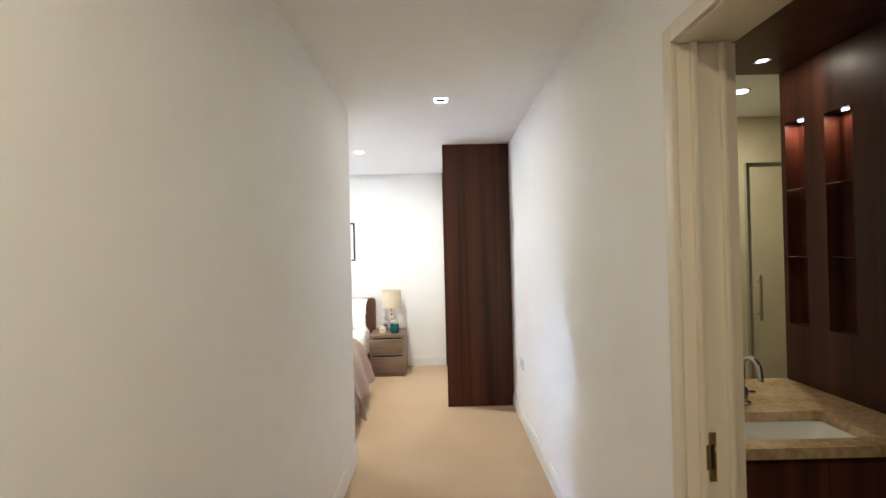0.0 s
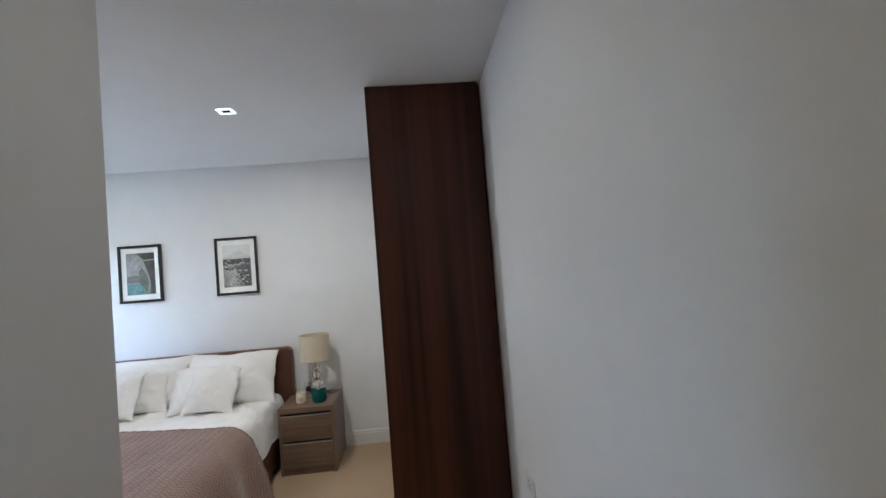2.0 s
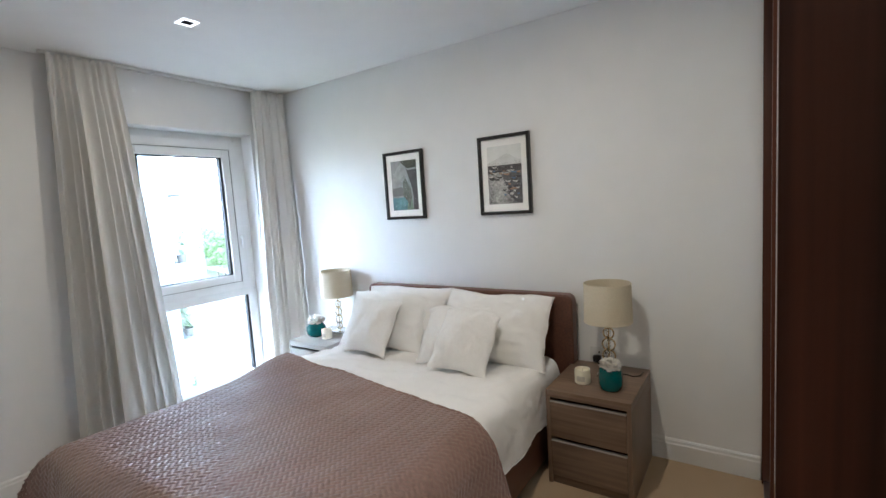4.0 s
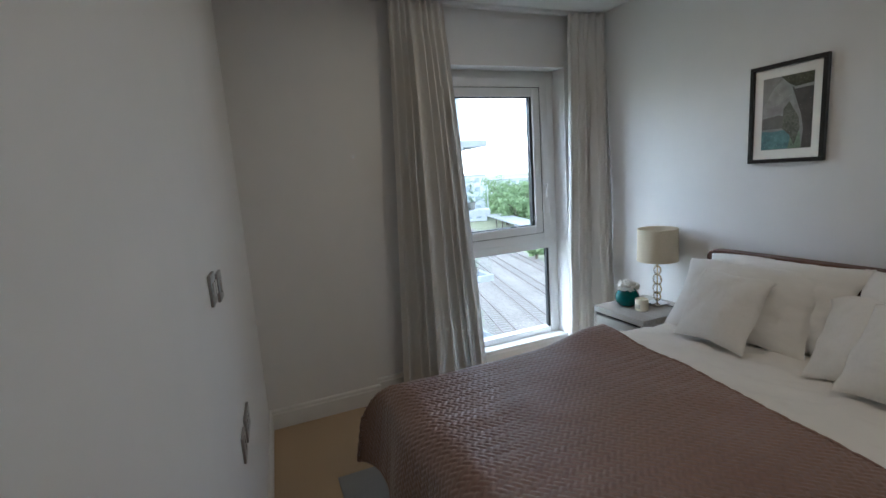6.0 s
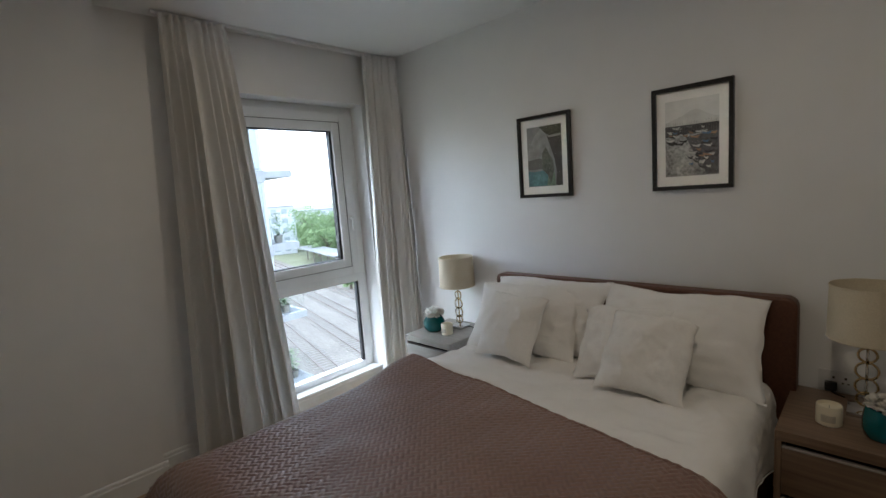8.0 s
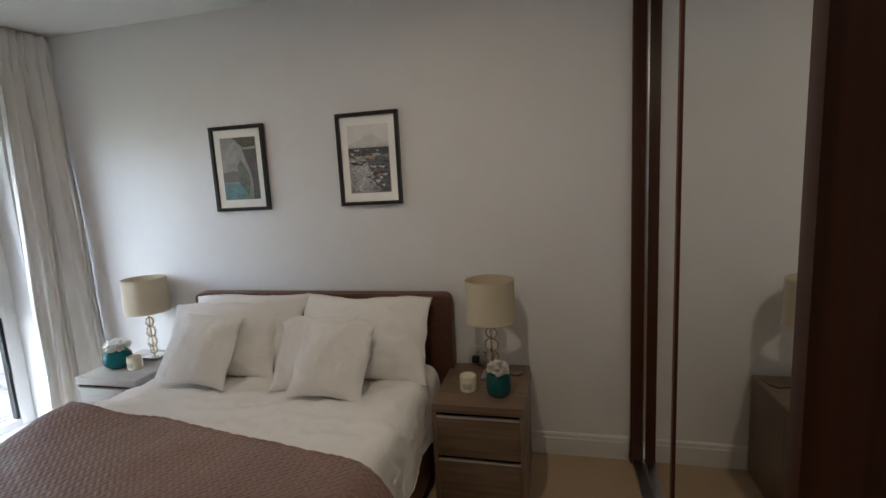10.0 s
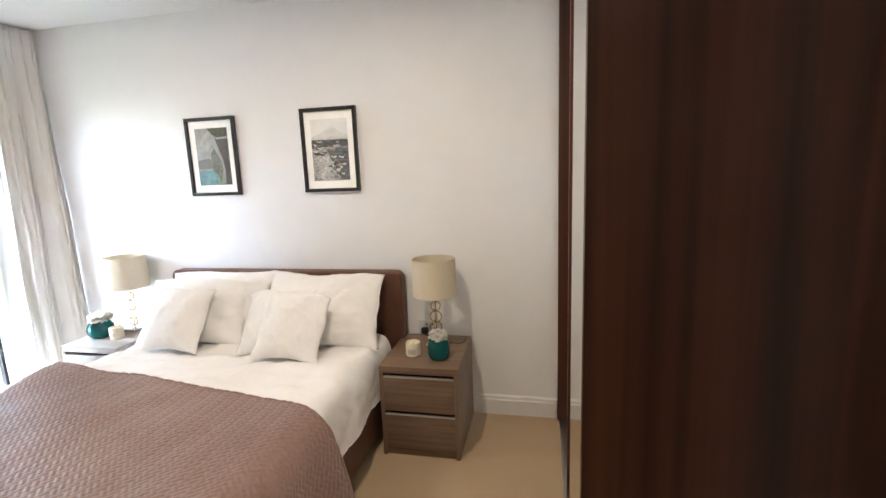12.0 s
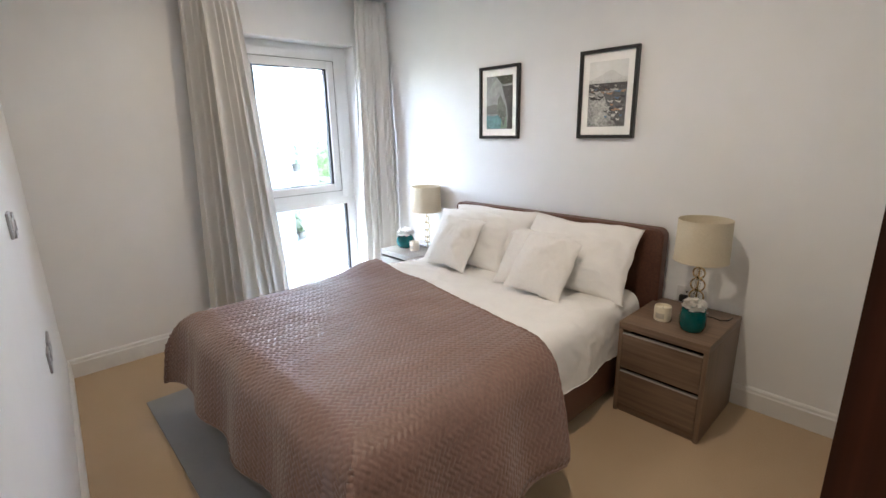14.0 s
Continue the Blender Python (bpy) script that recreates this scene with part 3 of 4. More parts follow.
part("body", box(-0.735, 0.755, -0.955, 0.985, 0, 0.235, 0.05, 4), COTTON, mattress, smooth=True)


def fbm(x, y, z=0.0, octaves=3):
    s, a = 0.0, 1.0
    for _ in range(octaves):
        s += a * noise.noise((x, y, z))
        x, y, a = x * 2.1, y * 2.1, a * 0.5
    return s


def drape(name, x0, x1, y0, y1, step, fall, top, wrinkle, thick, material, label, category, front_edge=None, relief=None, over=0.0, swing=0.3, rip=0.022, crease=0.0, hem=0.0, R=0.07, puff=(), hem_r=0.0055):
    """Cloth over the bed: flat on top, rounded over its edges and hanging down at the sides and the foot.
    u, v run over the cloth laid flat, in metres; fall: how far (left, right, foot) it hangs."""
    us = np.arange(x0 - fall[0], x1 + fall[1] + step / 2, step)
    vs = np.arange(y0 - fall[2], y1 + step / 2, step)
    t = thing(name, (x0 + x1) / 2, (y0 + y1) / 2, 0.3, label, category)
    o = t.matrix_basis.translation
    U, V = np.meshgrid(us, vs)
    if front_edge is not None:
        # the head end of the cloth lies slightly askew
        V = y0 - fall[2] + (V - (y0 - fall[2])) * ((front_edge(U) - (y0 - fall[2])) / (y1 - (y0 - fall[2])))

    def roll(s):
        """Arc length past an edge: how far out, how far down."""
        s = np.maximum(s, 0.0)
        arc = R * math.pi / 2
        a = np.minimum(s, arc) / R
        return R * np.sin(a), R * (1 - np.cos(a)) + np.maximum(s - arc, 0.0)

    lo_x, dl = roll(x0 + R - U)
    hi_x, dr = roll(U - (x1 - R))
    lo_y, df = roll(y0 + R - V)
    X = np.clip(U, x0 + R, x1 - R) - lo_x + hi_x
    Y = np.maximum(V, y0 + R) - lo_y
    side = np.maximum(dl, dr)
    down = np.sqrt(side ** 2 + df ** 2)
    both = np.minimum(side, df)
    Z = top - np.maximum(np.maximum(side, df), 0.0) * 1.0 - both * 0.10
    flare = np.clip(down / 0.4, 0, 1)
    sgn = np.where(dl > dr, -1.0, 1.0)
    out_l, out_r = over if isinstance(over, tuple) else (over, over)
    X = X + np.where(dl > dr, -out_l, out_r) * (side > 0) * flare
    Y = Y - (df > 0) * np.clip(df / 0.4, 0, 1) * out_l
    # corners of the hanging cloth swing out into a fold
    X = X + sgn * both * swing
    Y = Y - both * swing
    N = np.zeros_like(X)
    for j in range(X.shape[0]):
        for i in range(X.shape[1]):
            u, v = float(U[j, i]), float(V[j, i])
            h = wrinkle[0] * fbm(u * wrinkle[1], v * wrinkle[1] * 0.7, 1.7 + x0) + wrinkle[0] * 0.5 * fbm(u * wrinkle[1] * 3.2, v * wrinkle[1] * 2.4, 5.2, 2)
            if crease:
                # sharp ridges that run mostly across the bed, and soft dents between them
                w1 = noise.noise((u * 2.6 + 0.8 * v, v * 5.5 - 1.4 * u, 3.3))
                w2 = noise.noise((u * 6.5 - 2.0 * v, v * 7.5, 9.1))
                h += crease * (max(0.0, 1 - 3.2 * abs(w1)) ** 2 + 0.55 * max(0.0, 1 - 3.0 * abs(w2)) ** 2)
            for pu, pv, pr, ph in puff:
                h += ph * math.exp(-((u - pu) ** 2 + (v - pv) ** 2) / pr ** 2)
            N[j, i] = h
    hang = np.clip(down / 0.25, 0, 1)
    ripple = hang * rip * (np.sin(V * 15 + 1.2 * np.sin(U * 4)) * (side >= df) + np.sin(U * 13 + 0.9) * (df > side))
    X = X + sgn * ripple * (side >= df) + sgn * N * 0.5 * hang
    Y = Y - ripple * (df > side)
    Z = Z + N * (1 - 0.7 * hang)
    if relief is not None:
        lift = relief(U, V)
        ex = np.clip(side / R, 0, 1)
        ey = np.clip(df / R, 0, 1)
        X = X + sgn * lift * ex
        Y = Y - lift * ey
        Z = Z + lift * (1 - np.maximum(ex, ey) * 0.8)
    if hem:
        # the hanging edge is crumpled and uneven
        lift = np.array([[fbm(float(v) * 4.5, 0.4, 7.7) for v in row] for row in V[:, :1]])
        Z = Z + hem * lift * np.clip(side / 0.2, 0, 1)
        X = X + sgn * hem * 0.9 * np.array([[abs(fbm(float(u) * 7, float(v) * 9, 2.2)) + 0.5 for u, v in zip(ur, vr)] for ur, vr in zip(U, V)]) * np.clip(side / 0.12, 0, 1)
    Z = np.maximum(Z, 0.02)
    nv, nu = X.shape
    P = np.stack([X - o.x, Y - o.y, Z - o.z], -1).reshape(-1, 3)
    idx = np.arange(nv * nu).reshape(nv, nu)
    F = np.stack([idx[:-1, :-1], idx[:-1, 1:], idx[1:, 1:], idx[1:, :-1]], -1).reshape(-1, 4)
    ob = sheet("cloth", P.tolist(), F.tolist(), material, t)
    # rolled hem round the edge of the cloth
    k = max(1, int(0.018 / step))
    for row in (idx[-1, ::k], idx[::k, 0], idx[::k, -1], idx[0, ::k]):
        part("hem", add_tube(bmesh.new(), [tuple(P[q]) for q in row], hem_r, 6), material, t, smooth=True)
    if thick:
        so = ob.modifiers.new("thickness", "SOLIDIFY")
        so.thickness, so.offset = thick, -1.0
    return t


drape("duvet", BX0 + 0.02, BX1 - 0.005, -1.9, -0.20, 0.013, (0.20, 0.25, 0.0), MZ + 0.03, (0.015, 3.8), 0.028, COTTON, "white cotton duvet, slightly creased, spread over the bed", "duvet", over=0.03, rip=0.012, crease=0.009, hem=0.016, puff=((-3.10, -1.0, 0.22, 0.035),), hem_r=0.0025)


def herringbone(U, V):
    """Stitched pads laid in a herringbone, each three times as long as wide."""
    w, n = 0.0185, 2
    U, V = U + 0.010 * np.sin(3.1 * V + 1.4 * U) + 0.005 * np.sin(7.3 * V + 0.8), V + 0.009 * np.sin(2.7 * U - 0.9 * V) + 0.005 * np.sin(6.1 * U)
    c = math.sqrt(0.5)
    A, B = (U + V) * c / w, (V - U) * c / w
    i, j = np.floor(A), np.floor(B)
    fa, fb = A - i, B - j
    m = np.mod(i - j, 2 * n)
    flat = m < n
    lon = np.where(flat, m + fa, 2 * n - 1 - m + fb)
    lat = np.where(flat, fb, fa)
    g = np.abs(lat - 0.5) * 2
    e = np.maximum(np.abs(lon - n / 2) - (n / 2 - 0.5), 0) * 2
    return 0.0046 * np.clip(1 - np.maximum(g, e) ** 3, 0, 1)


drape("quilted_bedspread", BX0 - 0.03, BX1 + 0.045, BY0 - 0.03, -0.93, 0.0045, (0.12, 0.39, 0.36), MZ + 0.062, (0.010, 1.7), 0.008, QUILT, "mauve-brown quilted bedspread with herringbone stitching over the bed", "bedspread", front_edge=lambda U: -0.965 - 0.155 * np.maximum(U + 2.66, 0) - 0.12 * np.maximum(U + 1.95, 0) ** 2, relief=herringbone, over=(0.06, 0.15), swing=0.2, R=0.11, puff=((-3.13, -1.02, 0.20, 0.055), (-2.55, -1.25, 0.4, 0.012), (-2.9, -1.75, 0.3, -0.010)))


def pillow(name, w, h, d, x, y, z, tilt, turn, roll, material, label, group, seed):
    """A stuffed case, w wide, h high and d thick, that stands on its long edge and leans back by tilt degrees."""
    n = 40
    verts, faces = [], []
    for side in (1, -1):
        for j in range(n + 1):
            for i in range(n + 1):
                u, v = i / n * 2 - 1, j / n * 2 - 1
                k = max(0.0, (1 - abs(u) ** 2.3)) ** 0.66 * max(0.0, (1 - abs(v) ** 2.3)) ** 0.66
                pull = 1 - 0.075 * (1 - abs(v) ** 2) * abs(u) ** 3
                pully = 1 - 0.12 * (1 - abs(u) ** 2) * abs(v) ** 3
                wr = 0.16 * fbm(u * 1.9 + seed, v * 1.9, side * 2.0) * k + 0.10 * fbm(u * 5 + seed, v * 4, side * 3.0, 2) * k ** 0.5
                wr -= 0.05 * max(0.0, noise.noise((u * 3.1 + v * 2.3 + seed * 2.0, u * 0.7 - v * 0.9, side * 1.5))) * (abs(u) + abs(v))
                # wavy seams, corners that droop unevenly
                ex = 0.011 * noise.noise((v * 2.6, seed * 3.7 + (5 if u > 0 else 0), 0.4)) * abs(u) ** 2 + 0.003 * noise.noise((v * 7.0, seed * 1.3, 2.4)) * abs(u) ** 4
                ez = 0.015 * noise.noise((u * 2.2, seed * 2.9 + (5 if v > 0 else 0), 8.4)) * abs(v) ** 2 + 0.003 * noise.noise((u * 7.5, seed * 1.9, 6.4)) * abs(v) ** 4
                droop = 0.030 * max(0.0, v) ** 2 * abs(u) ** 3 * (1 + math.sin(seed * 2.1 + (2.0 if u > 0 else 0.0)))
                lean = 0.018 * math.sin(seed * 1.7 + 1.0) * u * abs(u) * max(0.0, v)
                verts.append((u * pull * w / 2 + ex, side * (k + wr) * -d / 2 + lean + 0.012 * fbm(u * 1.3 + seed, v * 1.3, 4.0, 2) * (v + 1), (v * pully + 1) * h / 2 + ez * (0.4 if v < 0 else 1.0) - droop))
    m = (n + 1) ** 2
    for s in (0, 1):
        for j in range(n):
            for i in range(n):
                a = s * m + j * (n + 1) + i
                q = (a, a + 1, a + n + 2, a + n + 1)
                faces.append(q if s == 0 else q[::-1])
    ob = sheet(name, verts, faces, material)
    ob.data.update()
    bm = bmesh.new()
    bm.from_mesh(ob.data)
    bmesh.ops.remove_doubles(bm, verts=bm.verts, dist=0.0006)
    bm.to_mesh(ob.data)
    bm.free()
    ob.data.polygons.foreach_set("use_smooth", [True] * len(ob.data.polygons))
    ob.matrix_basis = pose(x, y, z, 0, 0, turn) @ pose(0, 0, 0, -tilt, 0, 0) @ pose(0, 0, 0, 0, roll, 0)
    return tagged(ob, label, "pillow" if "pillow" in name else "cushion", group)


PZ = MZ + 0.02
PL = "white cotton pillow leaning against the headboard"
pillow("pillow", 0.76, 0.46, 0.19, -2.76, -0.37, PZ + 0.008, 28, -4, 0, COTTON, PL, "bed pillows", 1)
pillow("pillow", 0.75, 0.49, 0.20, -2.02, -0.445, PZ + 0.004, 37, 6, 2, COTTON, PL, "bed pillows", 2)
pillow("pillow", 0.68, 0.45, 0.17, -2.80, -0.505, PZ + 0.008, 34, 5, 0, COTTON, PL, "bed pillows", 3)
CL = "small white textured cushion leaning on the pillows"
pillow("cushion", 0.41, 0.42, 0.14, -2.195, -0.605, PZ + 0.016, 40, 1, -2, CUSHION, CL, "bed cushions", 4)
pillow("cushion", 0.375, 0.405, 0.13, -2.80, -0.650, PZ + 0.026, 35, -2, 0, CUSHION, CL, "bed cushions", 5)
pillow("cushion", 0.37, 0.42, 0.13, -2.062, -0.690, PZ + 0.022, 39, 9, 6, CUSHION, CL, "bed cushions", 6)


# ------------------------------------------------------------------ bedside tables
def bedside(x0, x1, y0, y1, label, veneer, upright):
    h = 0.517
    e = thing("bedside_table", (x0 + x1) / 2, (y0 + y1) / 2, 0, label, "bedside table", "bedside tables")
    w, d = (x1 - x0) / 2, (y1 - y0) / 2

    def p(name, *a, mat=veneer, parent=e, bevel=0.0015, label=""):
        return part(name, box(*a, bevel), mat, parent, label, smooth=True)

    p("top_panel", -w, w, -d, d, h - 0.040, h)
    p("side_panel", -w, -w + 0.022, -d, d, 0, h - 0.0405, mat=upright)
    p("side_panel", w - 0.022, w, -d, d, 0, h - 0.0405, mat=upright)
    # Shade behind the fronts is coloured into the near-black back and drawers.
    p("back_panel", -w + 0.0225, w - 0.0225, d - 0.012, d - 0.002, 0.02, h - 0.046, mat=DARKIN)
    p("plinth", -w + 0.0225, w - 0.0225, -d + 0.012, -d + 0.03, 0.0, 0.045)
    z = 0.049
    fh = (h - 0.040 - 0.049 - 0.036) / 2
    for _ in range(2):
        dr = p("drawer", -w + 0.026, w - 0.026, -d + 0.02, d - 0.02, z + 0.01, z + fh - 0.03, mat=DARKIN)
        p("drawer_front", -w + 0.0235, w - 0.0235, -d - 0.001, -d + 0.017, z, z + fh - 0.0065, parent=dr)
        # Highlight along the drawer's top edge, painted with the paler veneer.
        p("finger_edge", -w + 0.0235, w - 0.0235, -d - 0.004, -d + 0.018, z + fh - 0.006, z + fh, mat=LITOAK, parent=dr, bevel=0, label="drawer edge with its highlight painted pale")
        z += fh + 0.018
    return e


NS = 0.517
bedside(-1.60, -1.172, -0.525, -0.03, "grey-brown wood bedside table with two drawers, beside the bed", GREYOAK, GREYOAKV)
# Window light falling on this table is painted in by the paler veneer.
bedside(-3.76, -3.33, -0.485, -0.02, "two-drawer bedside table near the window, window light painted into its pale veneer", LITOAK, LITOAK)


def table_lamp(x, y, label):
    e = thing("table_lamp", x, y, NS, label, "lamp", "bedside lamps")
    part("base", box(-0.055, 0.055, -0.055, 0.055, 0, 0.018, 0.003), CHROME, e, "mirror-polished square base", smooth=True)
    bm = bmesh.new()
    add_tube(bm, [(0, 0, 0.018), (0, 0, 0.33)], 0.0045, 10)
    part("stem", bm, BRASS, e, smooth=True)
    z = 0.06
    for r in (0.028, 0.034, 0.034, 0.028):
        for turn in (0, math.pi / 2):
            bm = bmesh.new()
            pts = [(r * math.cos(a) * math.cos(turn), r * math.cos(a) * math.sin(turn), z + r * math.sin(a)) for a in [2 * math.pi * k / 24 for k in range(25)]]
            add_tube(bm, pts, 0.0045, 8)
            part("glass_ring", bm, CRYSTAL if turn else BRASS, e, smooth=True)
        z += 2 * r - 0.004
    sh = bmesh.new()
    prof = [(0.127, 0.305), (0.123, 0.520), (0.1215, 0.520), (0.1255, 0.305)]
    seg = 48
    rings = [[sh.verts.new((r * math.cos(2 * math.pi * i / seg), r * math.sin(2 * math.pi * i / seg), zz)) for i in range(seg)] for r, zz in prof]
    for k in range(4):
        a, b = rings[k], rings[(k + 1) % 4]
        for i in range(seg):
            sh.faces.new((a[i], a[(i + 1) % seg], b[(i + 1) % seg], b[i]))
    bmesh.ops.recalc_face_normals(sh, faces=sh.faces)
    shade = part("shade", sh, SHADE, e, "cream linen drum shade", smooth=True)
    for zz, r in ((0.305, 0.1275), (0.512, 0.1236)):
        bm = bmesh.new()
        add_tube(bm, [(r * math.cos(2 * math.pi * k / 48), r * math.sin(2 * math.pi * k / 48), zz + 0.004) for k in range(49)], 0.0018, 6)
        part("trim", bm, SHADE, shade, smooth=True)
    bm = bmesh.new()
    for k in range(3):
        a = 2 * math.pi * k / 3
        add_tube(bm, [(0, 0, 0.33), (0.122 * math.cos(a), 0.122 * math.sin(a), 0.33)], 0.0016, 6)
    part("shade_spider", bm, CHROME, e, smooth=True)
    bm = bmesh.new()
    add_tube(bm, [(0.05, 0.02, 0.008), (0.085, 0.035, 0.004), (0.12, 0.02, 0.004), (0.15, 0.05, 0.004), (0.155, 0.10, 0.004)], 0.003, 8)
    part("cable", bm, BLACK, e, "thin black cable", smooth=True)
    part("bulb", lathe([(0.011, 0.335), (0.013, 0.36), (0.026, 0.395), (0.029, 0.42), (0.022, 0.442), (0.008, 0.452)], 20), CERAMIC, e, smooth=True)


table_lamp(-1.352, -0.20, "bedside lamp with a cream drum shade on crystal rings")
table_lamp(-3.53, -0.15, "bedside lamp with a cream drum shade on crystal rings")


def flower_vase(x, y, r, h, tall, label):
    e = thing("flower_vase", x, y, NS, label, "vase", "teal vases")
    if tall:
        prof = [(r * 0.74, 0), (r * 0.86, 0.006), (r, h * 0.3), (r, h * 0.6), (r * 0.93, h * 0.85), (r * 0.86, h), (r * 0.80, h), (r * 0.86, h * 0.8), (r * 0.8, h * 0.3), (r * 0.1, h * 0.25)]
    else:
        prof = [(r * 0.5, 0), (r * 0.66, 0.004), (r * 0.93, h * 0.25), (r, h * 0.48), (r * 0.93, h * 0.72), (r * 0.70, h * 0.93), (r * 0.66, h), (r * 0.60, h), (r * 0.62, h * 0.9), (r * 0.8, h * 0.5), (r * 0.1, h * 0.3)]
    part("vase", lathe(prof, 36), TEAL, e, "glossy teal glass vase", smooth=True)
    rng = random.Random(int(abs(x) * 1000))
    for k in range(7):
        a, rr = k * 2.4, (0 if k == 0 else r * 0.5)
        cx, cy, cz = rr * math.cos(a), rr * math.sin(a), h + (0.024 if k == 0 else 0.010)
        bm = bmesh.new()
        for q in range(90):
            th, ph = rng.uniform(0, 2 * math.pi), math.acos(rng.uniform(-0.35, 1))
            d = Vector((math.sin(ph) * math.cos(th), math.sin(ph) * math.sin(th), math.cos(ph)))
            s = Vector((-d.y, d.x, 0.01)).normalized()
            t = d.cross(s)
            base = Vector((cx, cy, cz))
            rad = 0.52 * r * rng.uniform(0.75, 1.08)
            p0, tip = base + d * 0.006, base + d * rad
            wv = 0.011 * rng.uniform(0.7, 1.2)
            v = [bm.verts.new(c) for c in (p0, base + d * rad * 0.7 + s * wv + t * 0.002, tip + s * wv * 0.5 + t * rng.uniform(-0.004, 0.004), tip - s * wv * 0.5 - t * 0.002, base + d * rad * 0.7 - s * wv)]
            bm.faces.new(v)
        part("flower_head", bm, PETAL, e, "white carnation head")


flower_vase(-1.30, -0.385, 0.060, 0.114, True, "teal glass vase of white flowers on the bedside table")
flower_vase(-3.635, -0.31, 0.080, 0.118, False, "round teal vase of white flowers on the bedside table")


def candle(x, y):
    e = thing("candle_jar", x, y, NS, "cream candle in a jar on the bedside table", "candle", "candles")
    part("jar", lathe([(0.036, 0), (0.041, 0.004), (0.041, 0.072), (0.039, 0.077), (0.037, 0.075), (0.037, 0.064), (0.002, 0.063)], 32), WAX, e, smooth=True)
    bm = bmesh.new()
    seg = 14
    a0 = -math.pi / 2 - 0.55
    lo, hi = [], []
    for i in range(seg + 1):
        a = a0 + 1.1 * i / seg
        lo.append(bm.verts.new((0.0415 * math.cos(a), 0.0415 * math.sin(a), 0.018)))
        hi.append(bm.verts.new((0.0415 * math.cos(a), 0.0415 * math.sin(a), 0.046)))
    for i in range(seg):
        bm.faces.new((lo[i], lo[i + 1], hi[i + 1], hi[i]))
    part("label", bm, LABEL, e, "pale paper label")
    bm = bmesh.new()
    add_tube(bm, [(0, 0, 0.062), (0.001, 0, 0.072)], 0.0008, 6)
    part("wick", bm, DARKIN, e)


candle(-1.452, -0.36)
candle(-3.50, -0.32)

rug = thing("rug", -2.6, -1.75, 0, "grey pile rug lying under the foot of the bed", "rug")
part("mat", box(-0.90, 0.90, -0.61, 0.65, 0.001, 0.012, 0.004), RUGM, rug, smooth=True)


